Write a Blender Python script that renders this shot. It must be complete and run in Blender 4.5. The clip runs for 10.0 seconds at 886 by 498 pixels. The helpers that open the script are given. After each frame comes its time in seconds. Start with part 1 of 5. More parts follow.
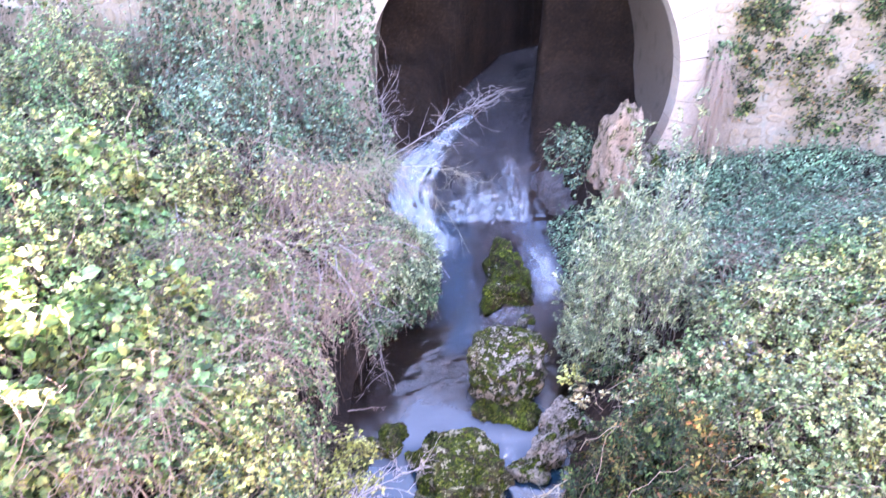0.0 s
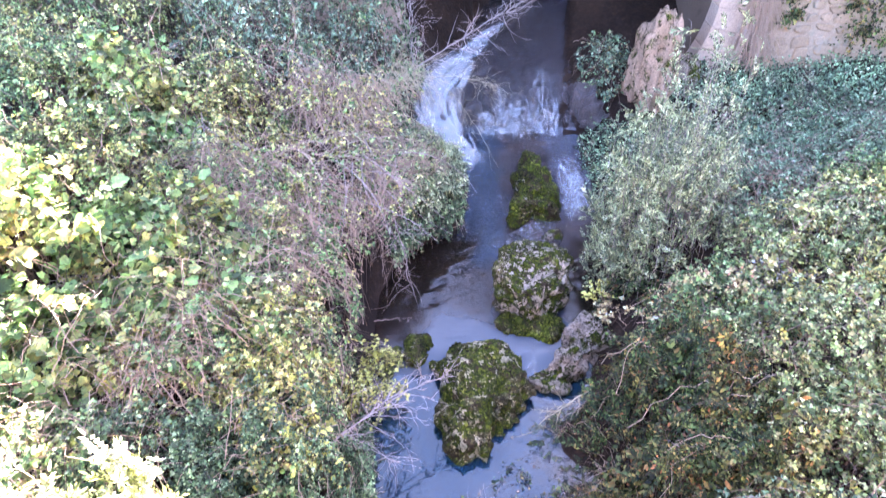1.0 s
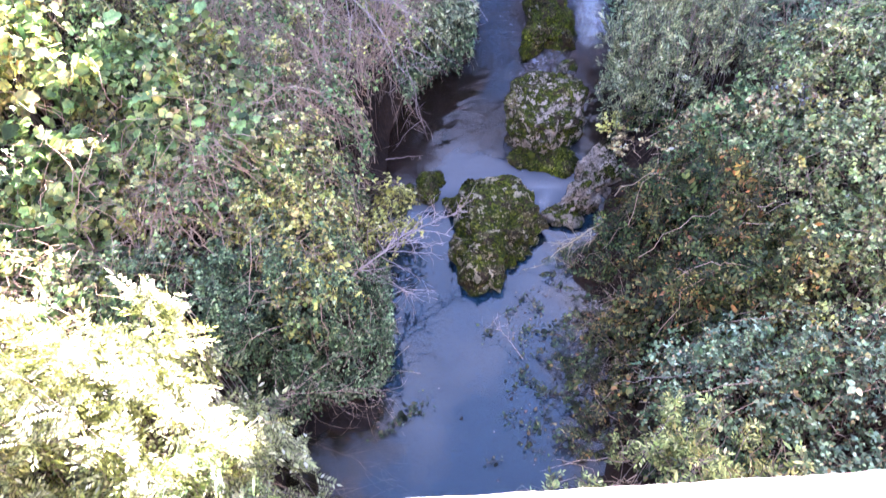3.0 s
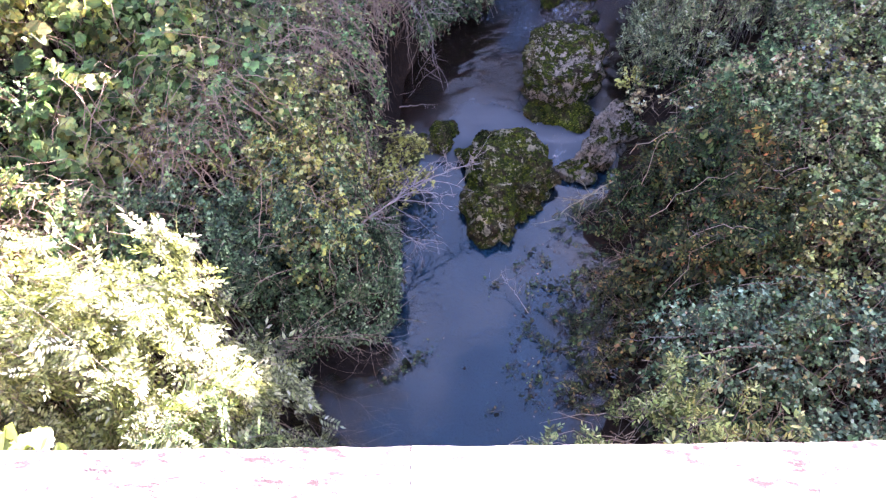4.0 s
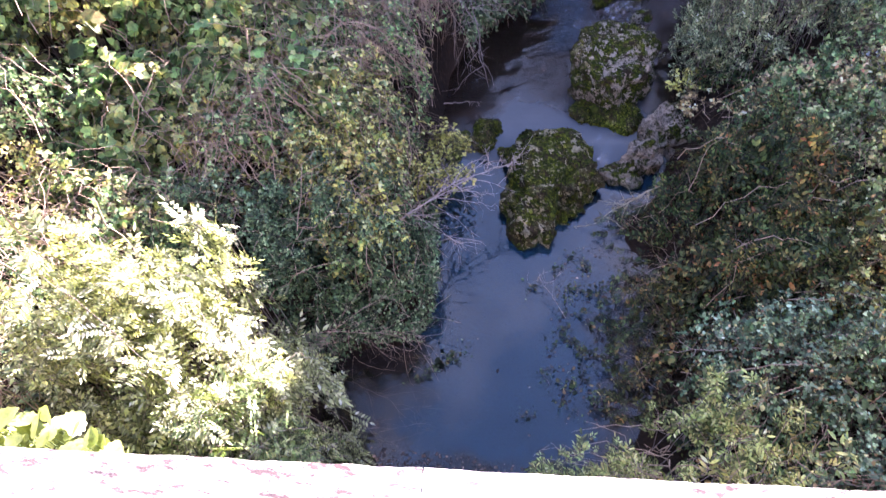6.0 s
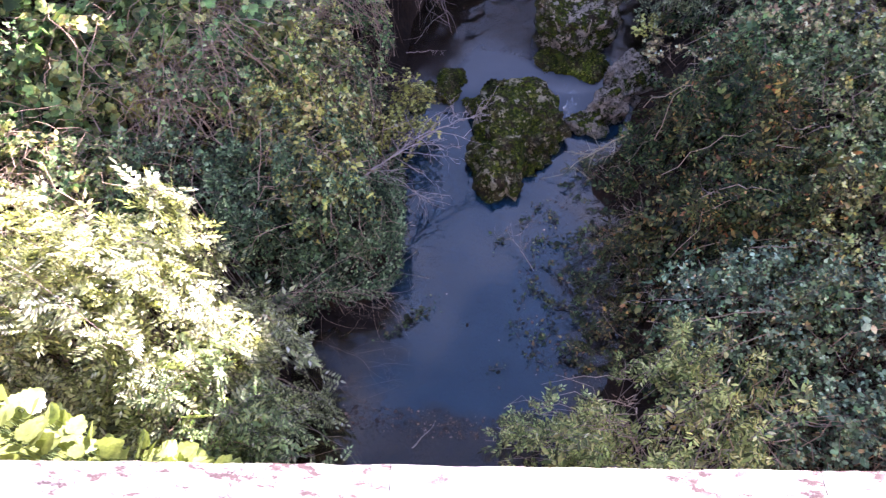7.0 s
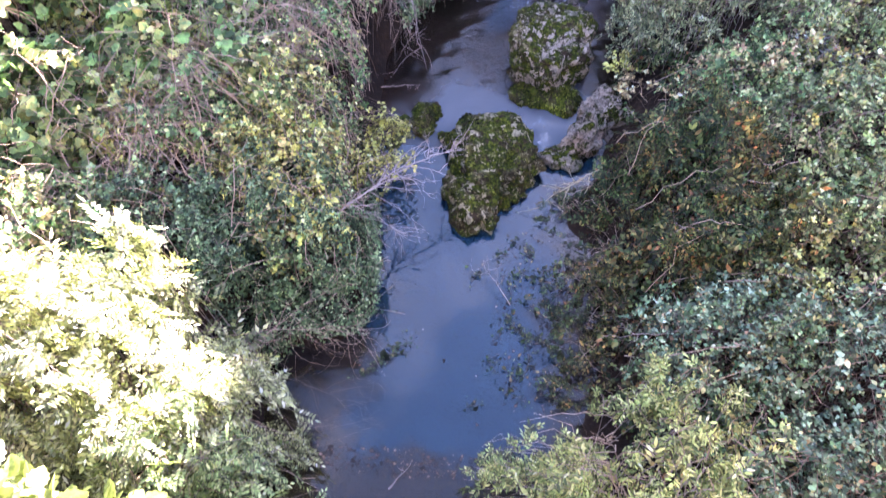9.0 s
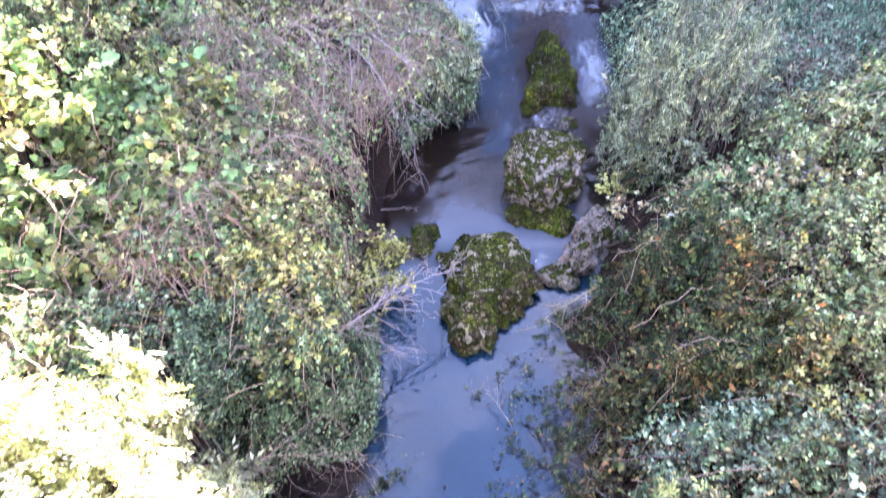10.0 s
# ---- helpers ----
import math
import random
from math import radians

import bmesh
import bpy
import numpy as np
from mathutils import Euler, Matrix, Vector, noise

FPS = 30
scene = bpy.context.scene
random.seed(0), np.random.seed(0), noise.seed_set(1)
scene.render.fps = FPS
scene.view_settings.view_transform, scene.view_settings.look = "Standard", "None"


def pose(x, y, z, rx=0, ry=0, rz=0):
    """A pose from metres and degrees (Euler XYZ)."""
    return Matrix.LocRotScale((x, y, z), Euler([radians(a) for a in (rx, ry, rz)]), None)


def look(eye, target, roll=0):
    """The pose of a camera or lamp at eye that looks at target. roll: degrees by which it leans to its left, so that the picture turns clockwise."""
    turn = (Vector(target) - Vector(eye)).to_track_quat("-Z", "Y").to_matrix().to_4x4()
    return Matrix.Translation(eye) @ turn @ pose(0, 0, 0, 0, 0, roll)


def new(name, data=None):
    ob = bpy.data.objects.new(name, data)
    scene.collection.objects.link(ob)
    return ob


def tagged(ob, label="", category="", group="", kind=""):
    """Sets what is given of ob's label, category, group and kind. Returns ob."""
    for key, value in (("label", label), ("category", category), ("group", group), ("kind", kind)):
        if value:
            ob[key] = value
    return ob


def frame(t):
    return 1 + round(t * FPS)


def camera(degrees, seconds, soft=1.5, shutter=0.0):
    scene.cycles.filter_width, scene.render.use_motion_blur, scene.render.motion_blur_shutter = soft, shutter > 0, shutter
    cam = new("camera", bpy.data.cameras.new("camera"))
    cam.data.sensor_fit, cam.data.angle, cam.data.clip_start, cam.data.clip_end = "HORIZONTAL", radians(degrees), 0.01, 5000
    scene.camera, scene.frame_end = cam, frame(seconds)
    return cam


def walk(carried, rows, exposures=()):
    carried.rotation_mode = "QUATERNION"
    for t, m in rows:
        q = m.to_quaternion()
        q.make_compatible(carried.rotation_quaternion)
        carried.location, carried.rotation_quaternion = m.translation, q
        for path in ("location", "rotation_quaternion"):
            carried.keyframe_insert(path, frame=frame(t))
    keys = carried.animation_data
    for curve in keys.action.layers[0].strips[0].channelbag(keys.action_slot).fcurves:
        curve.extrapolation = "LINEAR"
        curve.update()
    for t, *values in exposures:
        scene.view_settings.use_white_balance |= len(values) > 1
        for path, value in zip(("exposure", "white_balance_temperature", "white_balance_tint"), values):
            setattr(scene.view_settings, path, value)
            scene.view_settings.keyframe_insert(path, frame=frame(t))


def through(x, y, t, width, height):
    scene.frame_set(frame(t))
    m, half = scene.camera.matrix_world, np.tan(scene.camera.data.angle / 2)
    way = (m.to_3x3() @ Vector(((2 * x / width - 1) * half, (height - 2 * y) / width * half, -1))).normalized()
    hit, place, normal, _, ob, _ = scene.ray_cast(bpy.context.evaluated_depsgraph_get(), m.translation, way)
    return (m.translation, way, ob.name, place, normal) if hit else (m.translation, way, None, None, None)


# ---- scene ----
cam = camera(66.3, 10.0, 1.3, 0.5)
PATH = [
    (0.0, pose(0.000, 0.000, 6.200, 60.00, 0.00, 0.00)),
    (0.5, pose(0.018, 0.008, 6.179, 56.36, 0.50, 2.17)),
    (1.0, pose(0.022, 0.043, 6.165, 52.76, 0.63, 2.41)),
    (1.5, pose(0.016, 0.046, 6.152, 49.57, 0.92, 1.97)),
    (2.0, pose(0.003, 0.041, 6.122, 46.88, 1.68, 1.65)),
    (2.5, pose(-0.005, 0.046, 6.111, 43.18, 2.15, 1.95)),
    (3.0, pose(0.001, 0.050, 6.106, 39.30, 2.23, 2.10)),
    (4.5, pose(-0.003, 0.083, 6.099, 34.78, 0.94, 5.93)),
    (5.0, pose(-0.018, 0.124, 6.097, 35.74, 1.73, 7.42)),
    (5.5, pose(0.028, 0.109, 6.078, 36.55, 2.93, 9.02)),
    (7.0, pose(0.023, 0.230, 6.038, 30.52, 1.43, 5.76)),
    (7.5, pose(0.007, 0.270, 6.032, 30.49, 0.25, 4.79)),
    (8.0, pose(0.019, 0.283, 6.034, 30.58, 0.37, 4.22)),
    (8.5, pose(0.013, 0.284, 6.031, 30.52, -0.22, 4.52)),
    (9.0, pose(0.005, 0.307, 6.041, 32.85, -0.21, 4.40)),
    (9.5, pose(0.005, 0.302, 6.062, 37.04, 0.19, 4.12)),
    (10.0, pose(0.015, 0.315, 6.094, 42.63, 0.18, 3.86)),
]
K, TINT = 5850, 36
EXPOSURE = [(t, e + 1.14, K, TINT) for t, e in ((0.0, 4.3), (0.8, 4.05), (1.5, 3.85), (2.0, 3.82), (3.0, 3.58), (4.3, 2.8), (5.5, 2.8), (7.0, 2.4), (7.6, 2.75), (8.0, 3.0), (8.5, 3.25), (9.0, 3.42), (9.5, 3.6), (10.0, 3.85))]
walk(cam, PATH, EXPOSURE)

# ---- sky and sun: low autumn sun ahead and to the right, behind the upstream bridge ----
SUN_AZ, SUN_EL = radians(25), radians(23)
world = bpy.data.worlds.new("sky")
scene.world = world
world.use_nodes = True
wn = world.node_tree
sky = wn.nodes.new("ShaderNodeTexSky")
sky.sky_type, sky.sun_disc = "NISHITA", False
sky.sun_elevation, sky.sun_rotation = SUN_EL, SUN_AZ
cloud, cloud_ramp, cloud_mix = wn.nodes.new("ShaderNodeTexNoise"), wn.nodes.new("ShaderNodeValToRGB"), wn.nodes.new("ShaderNodeMix")
cloud.inputs["Scale"].default_value, cloud.inputs["Detail"].default_value = 3.2, 6
cloud_ramp.color_ramp.elements[0].position, cloud_ramp.color_ramp.elements[1].position = 0.53, 0.85
cloud_mix.data_type = "RGBA"
cloud_mix.inputs[7].default_value = (5.0, 5.2, 5.8, 1)
wn.links.new(cloud.outputs["Fac"], cloud_ramp.inputs[0])
wn.links.new(cloud_ramp.outputs[0], cloud_mix.inputs[0])
wn.links.new(sky.outputs[0], cloud_mix.inputs[6])
wn.links.new(cloud_mix.outputs[2], wn.nodes["Background"].inputs[0])
wn.nodes["Background"].inputs[1].default_value = 0.08
sun = new("sun", bpy.data.lights.new("sun", "SUN"))
sun.data.energy, sun.data.angle, sun.data.color = 5.0, radians(0.5), (1.0, 0.93, 0.82)
sun_dir = Vector((math.sin(SUN_AZ) * math.cos(SUN_EL), math.cos(SUN_AZ) * math.cos(SUN_EL), math.sin(SUN_EL)))
sun.matrix_world = look(sun_dir * 40, (0, 0, 0))


# ---- materials ----
class Nodes:
    """A small wrapper for building node materials."""

    def __init__(self, name):
        self.mat = bpy.data.materials.new(name)
        self.mat.use_nodes = True
        self.t = self.mat.node_tree
        self.b = self.t.nodes["Principled BSDF"]
        self.out = self.t.nodes["Material Output"]
        self.pos = self.t.nodes.new("ShaderNodeNewGeometry").outputs["Position"]
        self.b.inputs["Specular IOR Level"].default_value = 0.12

    def link(self, a, b):
        self.t.links.new(a, b)

    def add(self, kind, **values):
        n = self.t.nodes.new("ShaderNode" + kind)
        for k, v in values.items():
            n.inputs[k].default_value = v
        return n

    def noise(self, scale, detail=4, rough=0.6, vector=None):
        n = self.add("TexNoise", Scale=scale, Detail=detail, Roughness=rough)
        self.link(vector or self.pos, n.inputs["Vector"])
        return n.outputs["Fac"]

    def stretched(self, sx, sy, sz):
        m = self.t.nodes.new("ShaderNodeMapping")
        m.inputs["Scale"].default_value = (sx, sy, sz)
        self.link(self.pos, m.inputs["Vector"])
        return m.outputs[0]

    def ramp(self, fac, stops):
        r = self.t.nodes.new("ShaderNodeValToRGB")
        els = r.color_ramp.elements
        while len(els) < len(stops):
            els.new(0.5)
        for e, (p, c) in zip(els, stops):
            e.position, e.color = p, (*c, 1) if len(c) == 3 else c
        self.link(fac, r.inputs[0])
        return r.outputs[0]

    def mask(self, fac, lo, hi):
        return self.ramp(fac, [(lo, (0, 0, 0)), (hi, (1, 1, 1))])

    def mix(self, fac, a, b, blend="MIX"):
        m = self.t.nodes.new("ShaderNodeMix")
        m.data_type, m.blend_type = "RGBA", blend
        for s, v in ((m.inputs[0], fac), (m.inputs[6], a), (m.inputs[7], b)):
            if isinstance(v, (int, float)):
                s.default_value = v
            elif isinstance(v, tuple):
                s.default_value = (*v, 1)
            else:
                self.link(v, s)
        return m.outputs[2]

    def math(self, op, a, b=0.0):
        m = self.t.nodes.new("ShaderNodeMath")
        m.operation = op
        for s, v in zip(m.inputs, (a, b)):
            if isinstance(v, (int, float)):
                s.default_value = v
            else:
                self.link(v, s)
        return m.outputs[0]

    def bump(self, height, strength, dist):
        b = self.add("Bump", Strength=strength, Distance=dist)
        self.link(height, b.inputs["Height"])
        self.link(b.outputs[0], self.b.inputs["Normal"])
        return b.outputs[0]

    def color(self, c):
        self.link(c, self.b.inputs["Base Color"])

    def rough(self, v):
        self.b.inputs["Roughness"].default_value = v


def leaf_material(name, stops, patch=None, through=0.22, gloss=0.45, spread=(0.48, 0.62), glow=(1.2, 1.2, 0.8), gain=1.12):
    """Leaves that differ one by one, in drifts of two colours, and let some light through."""
    n = Nodes(name)
    rnd = n.t.nodes.new("ShaderNodeNewGeometry").outputs["Random Per Island"]
    col = n.ramp(rnd, stops)
    if patch:
        drift = n.mask(n.noise(1.7, 2), *spread)
        pick = n.math("MULTIPLY", drift, n.mask(n.noise(19, 2), 0.35, 0.6))
        col = n.mix(pick, col, n.ramp(rnd, patch))
    # Random light and dark tones, painted in for lit tips and dark gaps.
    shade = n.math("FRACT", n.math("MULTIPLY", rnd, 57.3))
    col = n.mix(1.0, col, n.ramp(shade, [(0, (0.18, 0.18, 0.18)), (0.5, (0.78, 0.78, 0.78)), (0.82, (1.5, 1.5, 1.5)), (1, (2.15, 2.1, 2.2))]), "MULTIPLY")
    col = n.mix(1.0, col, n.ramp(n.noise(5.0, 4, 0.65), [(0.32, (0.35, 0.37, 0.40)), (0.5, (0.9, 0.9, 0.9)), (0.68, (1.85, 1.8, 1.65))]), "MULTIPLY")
    blot = n.noise(70, 3)
    col = n.mix(0.5, col, n.ramp(blot, [(0.3, (0.55, 0.55, 0.5)), (0.7, (1.35, 1.3, 1.25))]), "MULTIPLY")
    col = n.mix(1.0, col, (1.10 * gain, 0.98 * gain, 1.13 * gain), "MULTIPLY")
    col = n.mix(1.0, col, (0.62, 0.62, 0.62), "DARKEN")
    n.color(col)
    n.rough(gloss)
    n.b.inputs["Specular IOR Level"].default_value = 0.2
    tr = n.t.nodes.new("ShaderNodeBsdfTranslucent")
    n.link(n.mix(1.0, col, glow, "MULTIPLY"), tr.inputs[0])
    m = n.t.nodes.new("ShaderNodeMixShader")
    m.inputs[0].default_value = through
    n.link(n.b.outputs[0], m.inputs[1])
    n.link(tr.outputs[0], m.inputs[2])
    n.link(m.outputs[0], n.out.inputs[0])
    return n.mat


def bark_material(name, a, b):
    n = Nodes(name)
    rnd = n.t.nodes.new("ShaderNodeNewGeometry").outputs["Random Per Island"]
    n.color(n.mix(n.noise(25), n.ramp(rnd, [(0, a), (1, b)]), n.ramp(rnd, [(0, b), (1, a)])))
    n.rough(0.8)
    return n.mat


GREENS = [(0, (0.050, 0.115, 0.032)), (0.35, (0.090, 0.185, 0.052)), (0.65, (0.145, 0.24, 0.090)), (0.88, (0.19, 0.255, 0.090)), (1, (0.30, 0.29, 0.10))]
YELLOWS = [(0, (0.25, 0.26, 0.050)), (0.5, (0.38, 0.35, 0.075)), (0.85, (0.50, 0.43, 0.15)), (1, (0.42, 0.26, 0.10))]
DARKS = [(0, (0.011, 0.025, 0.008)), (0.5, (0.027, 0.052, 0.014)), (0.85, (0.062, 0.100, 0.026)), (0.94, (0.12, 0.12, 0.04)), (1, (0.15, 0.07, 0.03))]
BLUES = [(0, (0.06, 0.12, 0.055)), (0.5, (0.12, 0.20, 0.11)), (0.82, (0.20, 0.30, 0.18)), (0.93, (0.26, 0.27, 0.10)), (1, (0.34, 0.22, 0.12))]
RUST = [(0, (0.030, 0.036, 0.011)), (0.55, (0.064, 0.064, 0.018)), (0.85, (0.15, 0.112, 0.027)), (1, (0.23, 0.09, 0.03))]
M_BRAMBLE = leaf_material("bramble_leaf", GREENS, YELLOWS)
# Shaded copy of the bramble leaf, the blue of skylight put into its colour.
M_BRAMBLE_SHADE = leaf_material("shaded_bramble_leaf", BLUES, GREENS, gain=1.06)
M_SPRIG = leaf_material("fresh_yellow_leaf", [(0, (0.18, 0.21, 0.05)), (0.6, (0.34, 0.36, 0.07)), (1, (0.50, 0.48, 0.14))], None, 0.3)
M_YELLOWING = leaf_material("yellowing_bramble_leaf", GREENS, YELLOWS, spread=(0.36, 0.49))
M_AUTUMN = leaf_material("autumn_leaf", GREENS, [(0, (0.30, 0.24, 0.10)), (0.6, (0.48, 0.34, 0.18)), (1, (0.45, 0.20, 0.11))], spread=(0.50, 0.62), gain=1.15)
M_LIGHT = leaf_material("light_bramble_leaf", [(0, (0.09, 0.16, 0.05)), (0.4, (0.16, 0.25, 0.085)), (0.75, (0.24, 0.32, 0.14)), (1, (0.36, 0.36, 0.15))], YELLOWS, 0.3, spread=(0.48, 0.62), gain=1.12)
# Dark green leaves, painted darker still for the shade in gaps between them.
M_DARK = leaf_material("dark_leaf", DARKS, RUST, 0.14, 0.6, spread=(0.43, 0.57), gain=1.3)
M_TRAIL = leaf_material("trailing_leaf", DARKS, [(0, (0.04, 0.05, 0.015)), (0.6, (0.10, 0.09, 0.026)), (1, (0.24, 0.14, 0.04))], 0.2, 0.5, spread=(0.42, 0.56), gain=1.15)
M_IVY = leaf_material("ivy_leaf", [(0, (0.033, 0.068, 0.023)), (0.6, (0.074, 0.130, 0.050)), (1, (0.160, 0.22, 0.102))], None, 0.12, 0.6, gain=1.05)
M_VINE = leaf_material("vine_leaf", [(0, (0.085, 0.18, 0.05)), (0.6, (0.155, 0.27, 0.085)), (1, (0.30, 0.36, 0.12))], YELLOWS, 0.4, glow=(1.1, 1.15, 0.8), gain=1.1)
M_BROAD = leaf_material("broad_leaf", [(0, (0.22, 0.31, 0.07)), (0.6, (0.32, 0.41, 0.11)), (1, (0.44, 0.50, 0.18))], None, 0.4, 0.3, glow=(1.1, 1.15, 0.8), gain=1.2)
M_WILLOW = leaf_material("willow_leaf", [(0, (0.12, 0.18, 0.08)), (0.6, (0.20, 0.26, 0.13)), (1, (0.34, 0.36, 0.18))], None, 0.35, gain=1.1)
# One pinnate leaf in two copies: sunlight painted pale here, shade darker below.
M_PINNATE_LIT = leaf_material("pinnate_leaf", [(0, (0.23, 0.30, 0.13)), (0.6, (0.35, 0.41, 0.21)), (1, (0.50, 0.54, 0.34))], None, 0.5, 0.35, glow=(1.15, 1.2, 0.5), gain=1.0)
M_PINNATE_SHADED = leaf_material("shaded_pinnate_leaf", [(0, (0.12, 0.20, 0.075)), (0.6, (0.20, 0.29, 0.12)), (1, (0.34, 0.40, 0.19))], None, 0.4, 0.4, glow=(1.15, 1.2, 0.5), gain=0.95)
M_SHRUB = leaf_material("shrub_leaf", [(0, (0.11, 0.17, 0.045)), (0.6, (0.20, 0.26, 0.08)), (1, (0.38, 0.38, 0.13))], YELLOWS, 0.35, spread=(0.58, 0.7), gain=1.3)
M_DRY = leaf_material("dry_pink_leaf", [(0, (0.30, 0.16, 0.11)), (0.6, (0.46, 0.30, 0.22)), (1, (0.55, 0.44, 0.33))])
M_TAN = leaf_material("tan_leaf", [(0, (0.26, 0.20, 0.08)), (0.6, (0.38, 0.31, 0.13)), (1, (0.46, 0.38, 0.19))])
M_SILVER = leaf_material("silvery_leaf", [(0, (0.20, 0.25, 0.22)), (0.6, (0.30, 0.36, 0.33)), (1, (0.42, 0.46, 0.44))])
M_LOW = leaf_material("low_undergrowth_leaf", [(0, (0.08, 0.15, 0.07)), (0.5, (0.115, 0.21, 0.10)), (0.9, (0.17, 0.265, 0.14)), (1, (0.24, 0.21, 0.13))], [(0, (0.16, 0.12, 0.09)), (0.5, (0.20, 0.17, 0.12)), (1, (0.26, 0.22, 0.17))], spread=(0.55, 0.68))
M_WEED = leaf_material("dark_floating_leaf", DARKS, gain=1.1)
M_LITTER = leaf_material("wet_dead_leaf", [(0, (0.03, 0.02, 0.015)), (0.6, (0.05, 0.036, 0.026)), (1, (0.15, 0.115, 0.08))])
M_CANE = bark_material("dead_cane_bark", (0.19, 0.125, 0.085), (0.40, 0.295, 0.22))
M_STRAW = bark_material("straw_cane_bark", (0.22, 0.175, 0.10), (0.44, 0.365, 0.24))
M_GREEN_CANE = bark_material("live_cane_bark", (0.07, 0.055, 0.038), (0.15, 0.10, 0.08))
M_STALK = bark_material("green_stalk", (0.07, 0.10, 0.035), (0.14, 0.18, 0.07))
M_TWIG = bark_material("grey_twig_bark", (0.17, 0.13, 0.115), (0.36, 0.29, 0.26))


def soil_material():
    n = Nodes("leaf_litter_soil")
    big, small = n.noise(0.7), n.noise(16, 6, 0.7)
    soil = n.ramp(small, [(0.3, (0.012, 0.008, 0.006)), (0.55, (0.024, 0.0145, 0.010)), (0.75, (0.050, 0.031, 0.020))])
    n.color(n.mix(1.0, soil, n.ramp(big, [(0.35, (0.6, 0.6, 0.6)), (0.65, (1.4, 1.35, 1.25))]), "MULTIPLY"))
    n.rough(0.95)
    n.bump(small, 0.9, 0.05)
    return n.mat


def rock_material(name, stone, moss_lo, moss_hi, dark=0.3, relief=1.0, lichen=1.15, clots=0.54):
    """Limestone with moss on it, pale where it is bare."""
    n = Nodes(name)
    fine, mid = n.noise(30, 8, 0.7), n.noise(5.5, 5, 0.65)
    bare = n.mix(n.mask(fine, 0.35, 0.65), tuple(c * dark for c in stone), stone)
    moss = n.ramp(fine, [(0.28, (0.004, 0.005, 0.002)), (0.48, (0.022, 0.030, 0.004)), (0.68, (0.13, 0.145, 0.010))])
    moss = n.mix(n.mask(n.noise(7, 4), 0.5, 0.6), moss, n.ramp(fine, [(0.3, (0.010, 0.007, 0.004)), (0.7, (0.055, 0.036, 0.020))]))
    col = n.mix(n.mask(n.math("ADD", mid, n.math("MULTIPLY", n.math("SUBTRACT", fine, 0.5), 0.35)), moss_lo, moss_hi), moss, bare)
    clot = n.math("MULTIPLY", n.mask(n.noise(10, 4, 0.65), 0.53, 0.58), n.mask(n.noise(2.2, 2), clots, clots + 0.06))
    n.color(n.mix(clot, col, n.ramp(fine, [(0.3, tuple(c * 0.5 for c in stone)), (0.6, tuple(min(0.6, c * lichen) for c in stone))])))
    n.rough(0.9)
    n.bump(n.math("ADD", n.noise(60, 6, 0.7), n.math("MULTIPLY", mid, 2.0)), relief, 0.035)
    return n.mat


def moss_material(name="moss", gain=1.0):
    """Dense moss: dark olive to yellow-green, browner where it dries."""
    n = Nodes(name)
    rnd = n.t.nodes.new("ShaderNodeNewGeometry").outputs["Random Per Island"]
    col = n.ramp(rnd, [(0, (0.008, 0.011, 0.002)), (0.5, (0.024, 0.031, 0.003)), (0.85, (0.052, 0.058, 0.005)), (1, (0.11, 0.11, 0.016))])
    col = n.mix(n.mask(n.noise(2.7, 4), 0.44, 0.54), col, n.ramp(rnd, [(0, (0.012, 0.009, 0.004)), (0.7, (0.040, 0.030, 0.012)), (1, (0.10, 0.085, 0.045))]))
    n.color(n.mix(1.0, col, n.ramp(n.noise(2.4, 3), [(0.35, (0.35 * gain,) * 3), (0.65, (2.0 * gain, 2.0 * gain, 1.9 * gain))]), "MULTIPLY"))
    n.rough(0.9)
    return n.mat


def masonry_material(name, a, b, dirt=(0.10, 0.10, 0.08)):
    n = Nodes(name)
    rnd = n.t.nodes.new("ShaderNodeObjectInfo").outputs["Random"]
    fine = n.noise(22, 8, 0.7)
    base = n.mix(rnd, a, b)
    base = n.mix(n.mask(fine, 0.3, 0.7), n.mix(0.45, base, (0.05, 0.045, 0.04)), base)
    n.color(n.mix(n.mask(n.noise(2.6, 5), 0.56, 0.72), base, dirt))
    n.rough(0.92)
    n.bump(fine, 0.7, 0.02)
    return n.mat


def coping_material():
    n = Nodes("limewashed_coping")
    fine = n.noise(55, 8, 0.7)
    stain = n.math("MULTIPLY", n.mask(n.noise(45, 6, 0.75, n.stretched(0.35, 1, 1)), 0.49, 0.58), n.mask(n.noise(3.5, 3), 0.40, 0.50))
    white = n.ramp(fine, [(0.3, (0.30, 0.28, 0.26)), (0.6, (0.50, 0.47, 0.425))])
    lichen = n.mask(n.noise(14, 6, 0.7), 0.55, 0.68)
    n.color(n.mix(stain, n.mix(lichen, white, (0.22, 0.18, 0.16)), (0.085, 0.055, 0.050)))
    n.rough(0.9)
    n.bump(fine, 0.6, 0.004)
    return n.mat


